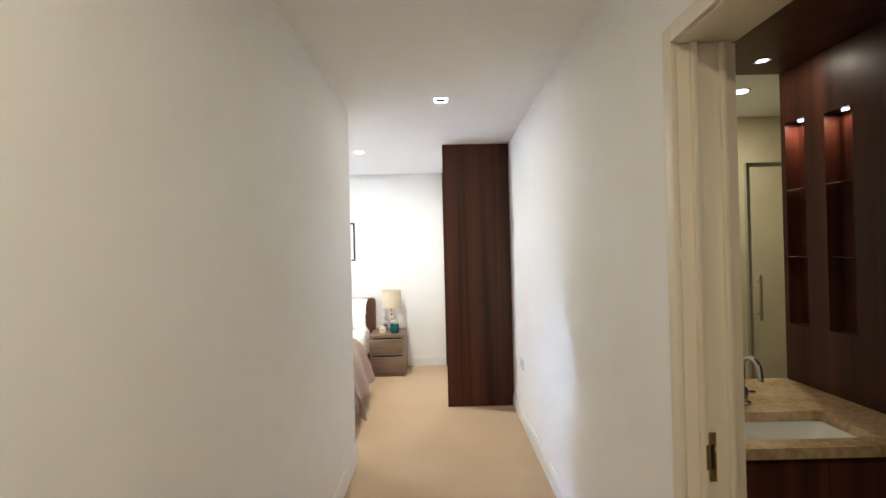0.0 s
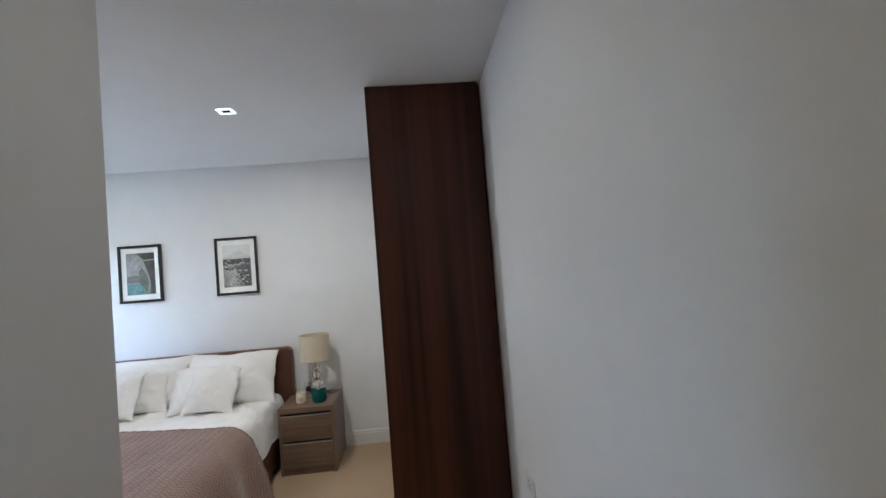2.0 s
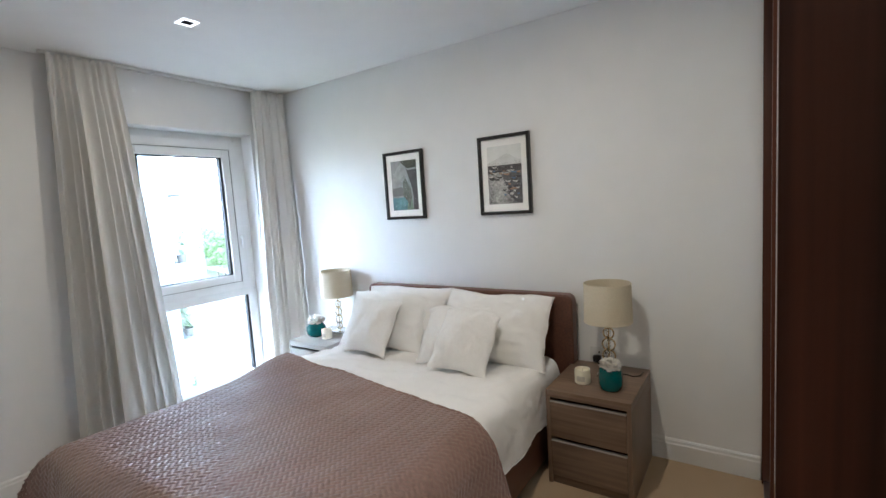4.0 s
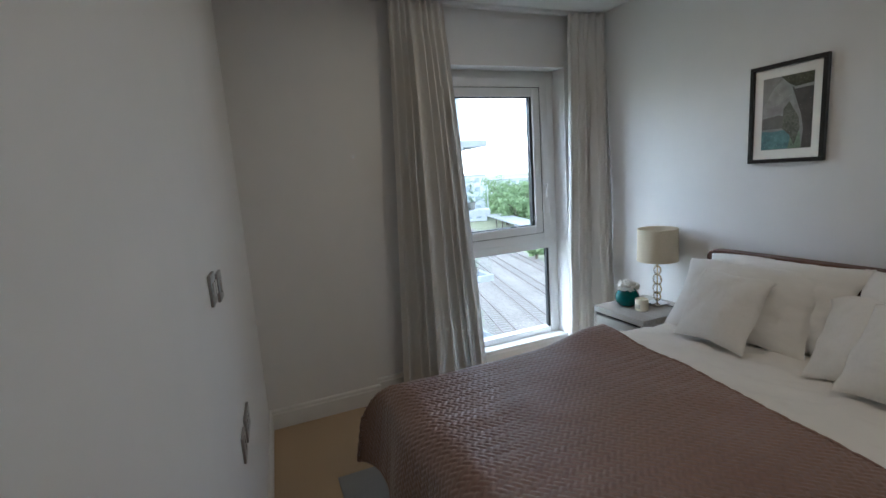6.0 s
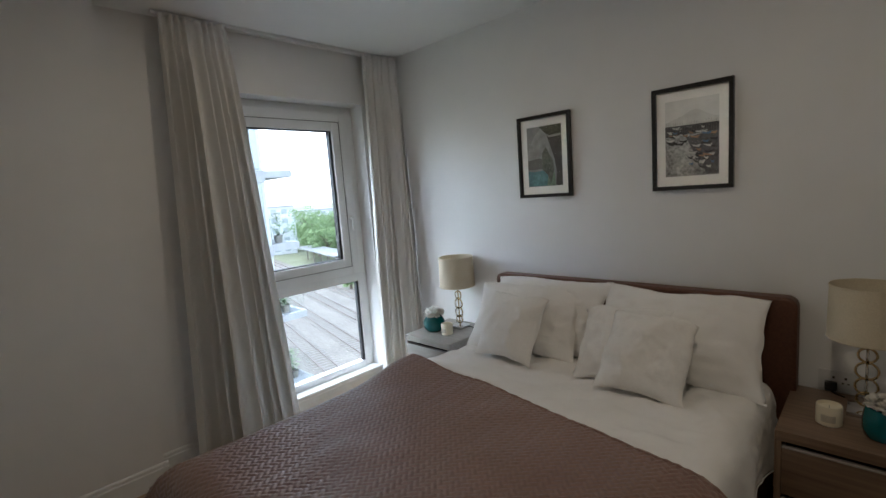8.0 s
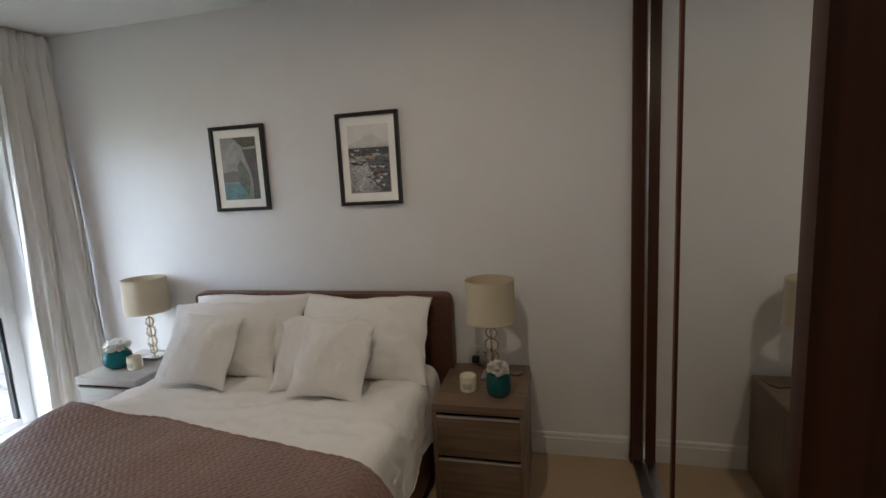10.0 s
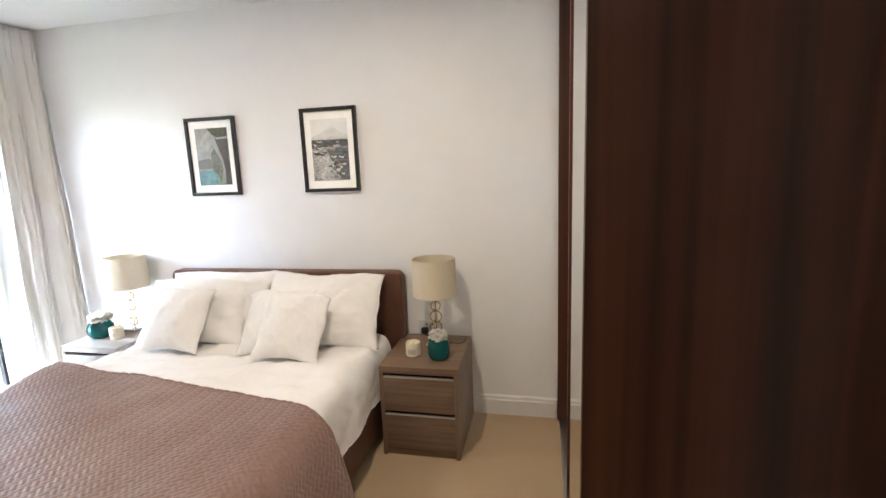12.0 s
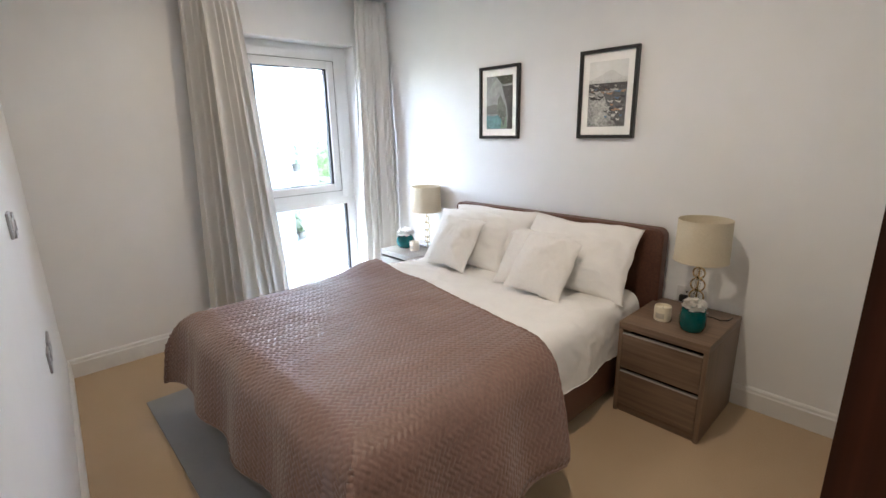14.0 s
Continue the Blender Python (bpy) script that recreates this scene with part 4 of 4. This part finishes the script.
# ------------------------------------------------------------------ pictures
def picture(x0, x1, z0, z1, label, kind):
    cx, cz = (x0 + x1) / 2, (z0 + z1) / 2
    e = thing("framed_picture", cx, -0.001, cz, label, "picture", "pictures over the bed")
    w, h = (x1 - x0) / 2, (z1 - z0) / 2
    t = 0.0205
    for a in ((-w, w, h - t, h), (-w, w, -h, -h + t), (-w, -w + t, -h + t, h - t), (w - t, w, -h + t, h - t)):
        part("frame_bar", box(a[0], a[1], -0.026, 0.0, a[2], a[3], 0.0015), BLACK, e)
    part("mount", box(-w + t, w - t, -0.010, -0.004, -h + t, h - t), PAPER, e, "white mount")
    pw, ph = w - 0.062, h - 0.068
    # print: flat tone shapes, each a thin layer of its own
    tone = {}

    def layer(nm, poly, colour, depth, rough=0.35, var=0.15, scale=30):
        k = (nm, colour)
        if k not in tone:
            tone[k] = surface("print_" + nm, tuple(c * (1 - var) for c in colour), tuple(min(1, c * (1 + var)) for c in colour), rough, (scale, scale, scale), 0.0, coarse=12, patch=0.5)
        bm = bmesh.new()
        bm.faces.new([bm.verts.new((px * pw, -0.0102 - depth * 0.0003, pz * ph)) for px, pz in poly])
        return part("print_" + nm, bm, tone[k], e)

    full = [(-1, -1), (1, -1), (1, 1), (-1, 1)]
    rng = random.Random(4)
    if kind == "pool":
        layer("hazy_vault", full, (0.25, 0.255, 0.255), 0, var=0.3, scale=16)
        layer("pale_vault", [(-1, 0.2), (-0.55, 0.7), (-0.1, 0.98), (0.2, 0.62), (0.3, 0.2), (0.2, -0.2), (-1, -0.2)], (0.30, 0.305, 0.305), 1, var=0.3, scale=22)
        layer("far_shore", [(-1, -0.12), (-0.3, -0.05), (0.1, -0.15), (0.1, -0.42), (-1, -0.42)], (0.15, 0.145, 0.14), 2)
        layer("water", [(-1, -0.99), (0.5, -0.99), (0.42, -0.5), (-0.1, -0.47), (-0.6, -0.5), (-1, -0.46)], (0.12, 0.235, 0.255), 3, var=0.4, scale=60)
        layer("shallow", [(0.1, -0.99), (0.62, -0.99), (0.55, -0.55), (0.25, -0.5)], (0.20, 0.27, 0.20), 4, var=0.4, scale=70)
        layer("rock", [(-0.15, -0.42), (-0.12, 0.1), (0.1, 0.3), (0.22, 0.15), (0.48, -0.15), (0.55, -0.45), (0.35, -0.9), (0.15, -0.62)], (0.13, 0.135, 0.115), 5, var=0.7, scale=110)
        layer("cliff", [(0.2, 0.66), (1, 0.66), (1, -0.99), (0.62, -0.99), (0.68, -0.5), (0.58, -0.1), (0.38, 0.3)], (0.075, 0.072, 0.068), 6, var=0.3)
        layer("leafy_edge", [(-0.25, 0.99), (1, 0.99), (1, 0.62), (0.35, 0.66), (0.05, 0.78)], (0.07, 0.075, 0.05), 7, var=0.7, scale=120)
        layer("ledge", [(0.25, 0.66), (1, 0.70), (1, 0.62), (0.3, 0.60)], (0.30, 0.30, 0.29), 8)
    else:
        layer("sky", full, (0.66, 0.67, 0.67), 0, var=0.06)
        layer("hill", [(-1, 0.44), (-0.7, 0.5), (-0.35, 0.58), (-0.05, 0.68), (0.15, 0.72), (0.32, 0.69), (0.55, 0.58), (0.8, 0.5), (1, 0.47), (1, 0.2), (-1, 0.2)], (0.57, 0.58, 0.58), 1, var=0.12, scale=40)
        layer("water", [(-1, 0.3), (1, 0.28), (1, -1), (-1, -1)], (0.33, 0.33, 0.33), 2, var=0.75, scale=70)
        layer("quay", [(-1, 0.34), (1, 0.33), (1, 0.12), (-1, 0.06)], (0.07, 0.07, 0.075), 3, var=0.6, scale=120)
        layer("moored_hulls", [(-0.2, 0.02), (0.99, 0.12), (0.99, -0.98), (0.55, -0.98), (0.35, -0.62), (0.1, -0.4)], (0.10, 0.10, 0.11), 4, var=0.6, scale=80)
        for k in range(84):
            bx, bz = rng.uniform(-0.92, 0.92), rng.uniform(-0.8, 0.27)
            if bz < -0.2 and bx < -0.1:
                continue
            ln = rng.uniform(0.12, 0.42)
            col = rng.choice([(0.04, 0.04, 0.05), (0.50, 0.50, 0.49), (0.10, 0.17, 0.28), (0.32, 0.20, 0.13), (0.58, 0.57, 0.55), (0.03, 0.03, 0.03), (0.30, 0.29, 0.28), (0.16, 0.16, 0.17), (0.06, 0.06, 0.06)])
            x1b, x0b = min(bx + ln * 0.5, 0.99), max(bx - ln * 0.5, -0.99)
            layer("boat", [(x0b, bz + 0.06), (x0b + ln * 0.2, bz), (x1b - ln * 0.2, bz - 0.03), (x1b, bz + 0.05), (bx, bz + 0.025)], col, 5 + k * 0.08, var=0.3)
        for k in range(22):
            bx, hh = -0.95 + k * 0.088, rng.uniform(0.36, 0.46)
            layer("mast", [(bx, 0.1), (bx + 0.016, 0.1), (bx + 0.013, hh), (bx + 0.004, hh)], (0.16, 0.16, 0.16), 13 + k * 0.05)
    gp = part("glazing", box(-w + t, w - t, -0.0175, -0.0165, -h + t, h - t), GLASSM, e)
    gp.visible_shadow = False


picture(-3.036, -2.671, 1.424, 1.927, "black-framed print of a curved pool building", "pool")
picture(-2.208, -1.842, 1.427, 1.937, "black-framed print of boats in a harbour", "harbour")


# ------------------------------------------------------------------ bathroom
structure("bath_floor", box(0.17, 2.7, -6.8, -2.3, 0.0, 0.012), BATHWALL, "cream stone bathroom floor", "floor")
structure("wall_bath_north", box(0.17, 2.7, -2.4, -2.28, 0, H), BATHWALL, "cream tiled bathroom wall", "wall")
structure("wall_bath_east", box(2.6, 2.72, -6.9, -2.401, 0, H), BATHWALL, "cream tiled bathroom wall", "wall")
structure("wall_bath_south", box(0.171, 2.599, -6.9, -6.78, 0, H), BATHWALL, "cream tiled bathroom wall", "wall")


def door_frame():
    d = thing("door_1", 0.085, -5.3, 0, "cream painted pocket doorway to the bathroom, door slid away", "door")
    d["kind"] = "structure"
    ox, oy = 0.085, -5.3

    def p(name, x0, x1, y0, y1, z0, z1, mat=CREAM, parent=d, label="", bevel=0.003):
        return part(name, box(x0 - ox, x1 - ox, y0 - oy, y1 - oy, z0, z1, bevel), mat, parent, label, smooth=True)

    p("architrave", -0.016, -0.0005, -4.862, -4.815, 0, 2.17)
    p("architrave", -0.016, -0.0005, -5.785, -5.738, 0, 2.17)
    p("architrave", -0.016, -0.0005, -5.737, -4.863, 2.12, 2.17)
    j = p("jamb", 0.0, 0.17, -4.866, -4.851, 0, 2.114)
    p("jamb", 0.0, 0.17, -5.749, -5.734, 0, 2.114)
    p("head", 0.0, 0.17, -5.733, -4.867, 2.115, 2.129)
    p("stop_bead", 0.035, 0.052, -4.882, -4.867, 0, 2.113, parent=j)
    p("stop_bead", 0.118, 0.135, -4.882, -4.867, 0, 2.113, parent=j)
    p("strike_plate", 0.062, 0.083, -4.8685, -4.8662, 0.86, 1.0, BRASS, j, "brass strike plate")
    # Flat near-black piece imitating the shade in the strike hole.
    p("strike_hole", 0.068, 0.078, -4.8692, -4.8687, 0.895, 0.965, DARKIN, j, bevel=0)
    p("edge_plate", 0.046, 0.054, -4.8845, -4.8822, 0.90, 0.97, BRASS, j, "brass edge plate", bevel=0.0005)


door_frame()


def vanity():
    v = thing("vanity_unit", 0.62, -4.22, 0.012, "dark walnut vanity unit with a beige marble top", "vanity")
    ox, oy, oz = 0.62, -4.22, 0.012
    part("cabinet", pierced([0.19 - ox, 1.04 - ox], [-4.60 - oy, -3.86 - oy], [(0.21 - ox, 1.02 - ox, -4.58 - oy, -3.88 - oy)], 0.10, 0.80, lambda a, b, c: (a, b, c)), WALNUT, v)
    for a, b in ((0.195, 0.61), (0.616, 1.035)):
        part("cabinet_door", box(a - ox, b - ox, -4.622 - oy, -4.602 - oy, 0.11, 0.79, 0.002), WALNUT, v, smooth=True)
    part("kick_board", box(0.2 - ox, 1.03 - ox, -4.56 - oy, -3.9 - oy, 0.0, 0.099), DARKIN, v)
    top = pierced([0.185 - ox, 1.045 - ox], [-4.65 - oy, -3.856 - oy], [(0.26 - ox, 0.83 - ox, -4.58 - oy, -4.32 - oy)], 0.801, 0.838, lambda a, b, c: (a, b, c))
    part("marble_top", top, MARBLE, v, "beige polished marble top")
    # basin: a bowl sunk under the opening
    bm = bmesh.new()
    rings = []
    cx, cy = 0.545 - ox, -4.45 - oy
    for sx, sy, z in ((0.305, 0.15, 0.80), (0.29, 0.135, 0.797), (0.275, 0.125, 0.77), (0.25, 0.11, 0.72), (0.20, 0.08, 0.69), (0.03, 0.02, 0.685)):
        ring = []
        for k in range(40):
            a = 2 * math.pi * k / 40
            c, q = math.cos(a), math.sin(a)
            ring.append(bm.verts.new((cx + sx * math.copysign(abs(c) ** 0.35, c), cy + sy * math.copysign(abs(q) ** 0.35, q), z)))
        rings.append(ring)
    for a, b in zip(rings, rings[1:]):
        for k in range(40):
            bm.faces.new((a[k], a[(k + 1) % 40], b[(k + 1) % 40], b[k]))
    bm.faces.new(rings[-1])
    part("basin", bm, CERAMIC, v, "white ceramic undermounted basin", smooth=True)
    t = thing("basin_tap", 0.60, -4.20, 0.85, "chrome swan-neck basin tap on the marble top", "tap")
    part("body", lathe([(0.03, 0), (0.03, 0.006), (0.02, 0.012), (0.018, 0.06), (0.012, 0.07)], 24), CHROME, t, smooth=True)
    bm = bmesh.new()
    pts = [(0, 0, 0.06), (0, 0, 0.15)] + [(0, -0.055 + 0.055 * math.cos(a), 0.15 + 0.055 * math.sin(a)) for a in [math.pi * k / 10 for k in range(1, 10)]] + [(0, -0.112, 0.12)]
    add_tube(bm, pts, 0.0095, 12)
    part("spout", bm, CHROME, t, smooth=True)
    bm = bmesh.new()
    add_tube(bm, [(-0.05, 0, 0.045), (0.05, 0, 0.045)], 0.007, 10)
    part("lever", bm, CHROME, t, smooth=True)


vanity()


def bath_tower():
    c = thing("bathroom_cabinet", 1.25, -4.2, 0.012, "tall dark walnut cabinet wall with lit niches", "cabinet")
    ox, oy, oz = 1.25, -4.2, 0.012
    niches = [(-4.005 - oy, -3.885 - oy, 1.12, 2.12), (-4.26 - oy, -4.12 - oy, 1.12, 2.10)]
    part("front", pierced([-4.80 - oy, -3.856 - oy], [0.0, 2.378], niches, 1.05 - ox, 1.12 - ox, lambda u, vv, w: (w, u, vv)), WALNUT, c)
    part("body", box(1.121 - ox, 1.55 - ox, -4.80 - oy, -3.856 - oy, 0, 2.378, 0.002), WALNUT, c)
    for y0, y1, z0, z1 in niches:
        for zz in (1.45, 1.78):
            part("glass_shelf", box(1.055 - ox, 1.118 - ox, y0 + 0.002, y1 - 0.002, zz, zz + 0.006), CRYSTAL, c)
        part("niche_light", lathe([(0.012, z1 - 0.006), (0.014, z1 - 0.001)], 16, 1.085 - ox, (y0 + y1) / 2), LAMPON, c, "small lit niche spot")
        lamp = bpy.data.lights.new("niche_lamp", "AREA")
        lamp.shape, lamp.size, lamp.energy, lamp.color = "DISK", 0.02, 0.009, (1.0, 0.55, 0.32)
        y = (y0 + y1) / 2 + oy
        new("niche_lamp", lamp).matrix_world = look((1.085, y, z1 + oz - 0.012), (1.085, y + 1e-4, 0))


bath_tower()
soffit = thing("bathroom_soffit", 0.62, -4.5, 2.392, "dark walnut soffit over the vanity with a small downlight", "soffit")
part("board", pierced([-0.449, 1.0], [-0.75, 0.645], [(0.20, 0.256, 0.452, 0.508)], 0, 0.03, lambda u, v, w: (u, v, w)), WALNUT, soffit)
part("upstand", box(-0.449, 1.0, -0.75, -0.72, 0.031, 0.187), WALNUT, soffit)
part("downlight_lens", lathe([(0.026, 0.004), (0.026, 0.02)], 20, 0.228, 0.48), LAMPON, soffit, "small glowing downlight")
down_lamp(0.848, -4.02, 2.39, 0.022, (1.0, 0.74, 0.46), 0.05)
screen = thing("shower_screen", 1.48, -2.95, 0.012, "glass shower door with a chrome frame and handle", "shower")
part("pane", box(0.012, 0.90, -0.004, 0.004, 0.02, 2.06), CRYSTAL, screen)
part("frame_post", box(-0.012, 0.011, -0.014, 0.014, 0.0, 2.09), CHROME, screen)
part("frame_rail", box(0.0115, 0.90, -0.012, 0.012, 2.061, 2.09), CHROME, screen)
part("handle", box(0.045, 0.062, -0.045, -0.030, 0.98, 1.30, 0.003), CHROME, screen)
part("handle_post", box(0.048, 0.059, -0.0295, -0.0045, 1.02, 1.035), CHROME, screen)
part("handle_post", box(0.048, 0.059, -0.0295, -0.0045, 1.245, 1.26), CHROME, screen)
bath_light = thing("bathroom_downlight", 1.39, -3.05, H, "round lit downlight in the bathroom ceiling", "downlight")
part("ring", lathe([(0.055, -0.006), (0.058, -0.003), (0.058, -0.0005)], 28), CHROME, bath_light, smooth=True)
part("lens", lathe([(0.042, -0.010), (0.044, -0.0062)], 24), LAMPON, bath_light, "glowing lens")
down_lamp(1.39, -3.05, H - 0.013, 0.21, (1.0, 0.79, 0.47), 0.09)


# ------------------------------------------------------------------ outside
GZ = -15.0
structure("ground", box(-1500, 300, -1200, 1500, GZ - 0.3, GZ), GRASS, "rough trackside grass reaching to the horizon", "ground")
TD = Vector((-0.97, 0.24, 0)).normalized()      # the way the railway runs
TN = Vector((-TD.y, TD.x, 0))
T0 = Vector((-46.0, 25.0, GZ))


def along(a, b, c=0.0):
    return T0 + TD * a + TN * b + Vector((0, 0, c))


def strip(a0, a1, b0, b1, z0, z1):
    bm = bmesh.new()
    lo = [bm.verts.new(along(a, b, z0)) for a, b in ((a0, b0), (a1, b0), (a1, b1), (a0, b1))]
    hi = [bm.verts.new(along(a, b, z1)) for a, b in ((a0, b0), (a1, b0), (a1, b1), (a0, b1))]
    for i in range(4):
        bm.faces.new((lo[i], lo[(i + 1) % 4], hi[(i + 1) % 4], hi[i]))
    bm.faces.new(hi)
    bm.faces.new(list(reversed(lo)))
    bmesh.ops.recalc_face_normals(bm, faces=bm.faces)
    return bm


structure("railway_bed", strip(-60, 330, -13, 16, 0.002, 0.25), BALLAST, "pale brown stone ballast of the railway", "railway")
for k in range(6):
    off = -10.5 + 4.6 * k
    tr = thing("railway_track", 0, 0, 0, "railway track with steel rails on concrete sleepers", "railway track", "railway tracks")
    part("rail", strip(-80, 200, off - 0.75, off - 0.68, 0.302, 0.46), RAILM, tr)
    part("rail", strip(-80, 200, off + 0.68, off + 0.75, 0.302, 0.46), RAILM, tr)
    sb = bmesh.new()
    for q in range(150):
        a = -60 + q * 0.75
        lo = [sb.verts.new(along(a + i, off + j, 0.255)) for i, j in ((0, -1.3), (0.26, -1.3), (0.26, 1.3), (0, 1.3))]
        hi = [sb.verts.new(along(a + i, off + j, 0.30)) for i, j in ((0, -1.3), (0.26, -1.3), (0.26, 1.3), (0, 1.3))]
        for i in range(4):
            sb.faces.new((lo[i], lo[(i + 1) % 4], hi[(i + 1) % 4], hi[i]))
        sb.faces.new(hi)
    tagged(part("sleepers", sb, SLEEPER, tr), kind="stuff")


def tree(x, y, h, r, seed, label="leafy green tree beside the railway"):
    rng = random.Random(seed)
    e = thing("tree", x, y, GZ, label, "tree", "trees beyond the railway")
    bm = bmesh.new()
    add_tube(bm, [(0, 0, 0), (0.1, 0.05, h * 0.3), (0.0, 0.1, h * 0.6)], 0.28, 8)
    for k in range(5):
        a = k * 1.26
        add_tube(bm, [(0, 0, h * (0.3 + 0.05 * k)), (r * 0.5 * math.cos(a), r * 0.5 * math.sin(a), h * (0.5 + 0.06 * k))], 0.12, 6)
    part("trunk", bm, BARK, e)
    verts, faces = [], []
    for c in range(58):
        th, ph = rng.uniform(0, 2 * math.pi), math.acos(rng.uniform(-0.95, 1))
        rad = r * rng.uniform(0.45, 1.0)
        cx, cy, cz = rad * math.sin(ph) * math.cos(th), rad * math.sin(ph) * math.sin(th), h * 0.55 + rad * math.cos(ph) * 0.44 * h / r
        cr = r * rng.uniform(0.2, 0.34)
        for q in range(52):
            d = Vector((rng.gauss(0, 1), rng.gauss(0, 1), rng.gauss(0, 1))).normalized()
            p = Vector((cx, cy, cz)) + d * cr * rng.uniform(0.55, 1.0)
            u = d.orthogonal().normalized()
            v = d.cross(u)
            s = 0.30 * rng.uniform(0.6, 1.3)
            t = rng.uniform(-0.6, 0.6)
            u = (u + d * t).normalized()
            i = len(verts)
            verts += [tuple(p - u * s), tuple(p + v * s * 0.6), tuple(p + u * s), tuple(p - v * s * 0.6)]
            faces.append((i, i + 1, i + 2, i + 3))
    sheet("crown", verts, faces, LEAF, e, smooth=False)


rng = random.Random(11)
for k in range(44):
    a, b = 40 + (k % 22) * 9 + rng.uniform(-3, 3), -(24 + 16 * (k // 22)) - rng.uniform(0, 12)
    p = along(a, b)
    tree(p.x, p.y, rng.uniform(8, 14), rng.uniform(4.2, 6.8), k)
for k in range(14):
    p = along(190 + k * 7, rng.uniform(-14, 50))
    tree(p.x, p.y, rng.uniform(10, 15), rng.uniform(4.6, 7.0), 60 + k)
tree(-126, 70, 15.5, 6.8, 99, "rounded leafy green tree beside the railway")
tree(-112, 66, 9.5, 5.2, 97, "broad leafy shrub beside the railway")
tree(-136, 86, 13, 6.5, 96)
tree(-104, 70, 8, 4.6, 95, "broad leafy shrub beside the railway")
tree(-70, 44, 5, 2.4, 98, "small leafy bush beside the railway")


def far_house(x, y, w, d, h, turn, mat, label):
    e = thing("apartment_building", x, y, GZ, label, "building", "far buildings", turn)
    part("wall", box(-w / 2, w / 2, -d / 2, d / 2, 0, h), mat, e)
    part("roof", box(-w / 2 - 0.3, w / 2 + 0.3, -d / 2 - 0.3, d / 2 + 0.3, h + 0.002, h + 0.5), SLABM, e)
    for st in range(int(h // 3)):
        for c in range(int(w // 3.2)):
            x0 = -w / 2 + 0.8 + c * 3.2
            part("window", box(x0, x0 + 1.7, -d / 2 - 0.06, -d / 2 - 0.002, st * 3 + 0.9, st * 3 + 2.4), BLUEGLASS, e)


far_house(-150, 60, 30, 14, 15, 66, FACADE, "pale apartment block beyond the trees")
far_house(-185, 110, 40, 14, 12, 60, FACADE, "pale low apartment block beyond the trees")
canopy = thing("platform_canopy", 0, 0, 0, "pale metal platform canopy beside the tracks", "canopy")
part("roof", strip(48, 80, -22.5, -17, 3.6, 3.9), ROOFM, canopy)
for k in range(6):
    part("post", strip(49 + k * 6, 49.25 + k * 6, -20, -19.75, 0, 3.599), RAILM, canopy)


def neighbour():
    e = thing("apartment_wing", -26, 1.7, GZ, "glass-fronted wing of the apartment block with balconies", "building")
    part("wall", box(-7, 7, -9, 4.2, 0, 27), FACADE, e)
    for st in range(9):
        z = st * 2.95 + 0.1
        part("floor_band", box(7.002, 7.12, -9, 4.2, z - 0.45, z), SLABM, e)
        for c in range(5):
            y0 = -8.7 + c * 2.6
            part("window", box(7.002, 7.06, y0, y0 + 2.35, z + 0.05, z + 2.5), BLUEGLASS, e)
        b = part("balcony", box(2.0, 7.0, 4.202, 5.4, z - 0.28, z), SLABM, e)
        part("balustrade", box(6.93, 6.96, 4.25, 5.35, z + 0.002, z + 1.05), PANE, b)
        part("balustrade", box(2.05, 6.92, 5.32, 5.35, z + 0.002, z + 1.05), PANE, b)
    part("roof", box(-7.2, 7.2, -9.2, 4.4, 27.002, 27.4), SLABM, e)


neighbour()


def potted_plant(x, y, z, seed):
    rng = random.Random(seed)
    e = thing("potted_plant", x, y, z, "green plant in a grey pot on a balcony", "plant", "balcony plants")
    part("pot", lathe([(0.14, 0), (0.19, 0.32), (0.17, 0.32), (0.16, 0.28), (0.01, 0.28)], 18), SLEEPER, e, smooth=True)
    verts, faces = [], []
    for _ in range(160):
        a, h, q = rng.uniform(0, 2 * math.pi), rng.uniform(0.32, 1.25), rng.uniform(0.02, 0.32)
        p = Vector((q * math.cos(a), q * math.sin(a), h))
        d = Vector((math.cos(a), math.sin(a), rng.uniform(-0.3, 0.8))).normalized()
        w = d.cross(Vector((0, 0, 1))).normalized() * 0.03
        i = len(verts)
        verts += [tuple(p - d * 0.09), tuple(p + w), tuple(p + d * 0.11), tuple(p - w)]
        faces.append((i, i + 1, i + 2, i + 3))
    sheet("leaves", verts, faces, LEAF, e, smooth=False)


for st, px, py in ((5, -19.6, 6.5), (5, -20.8, 6.6), (4, -19.5, 6.4), (4, -20.4, 6.7), (3, -19.6, 6.5)):
    potted_plant(px, py, GZ + st * 2.95 + 0.1, st * 7 + int(px))
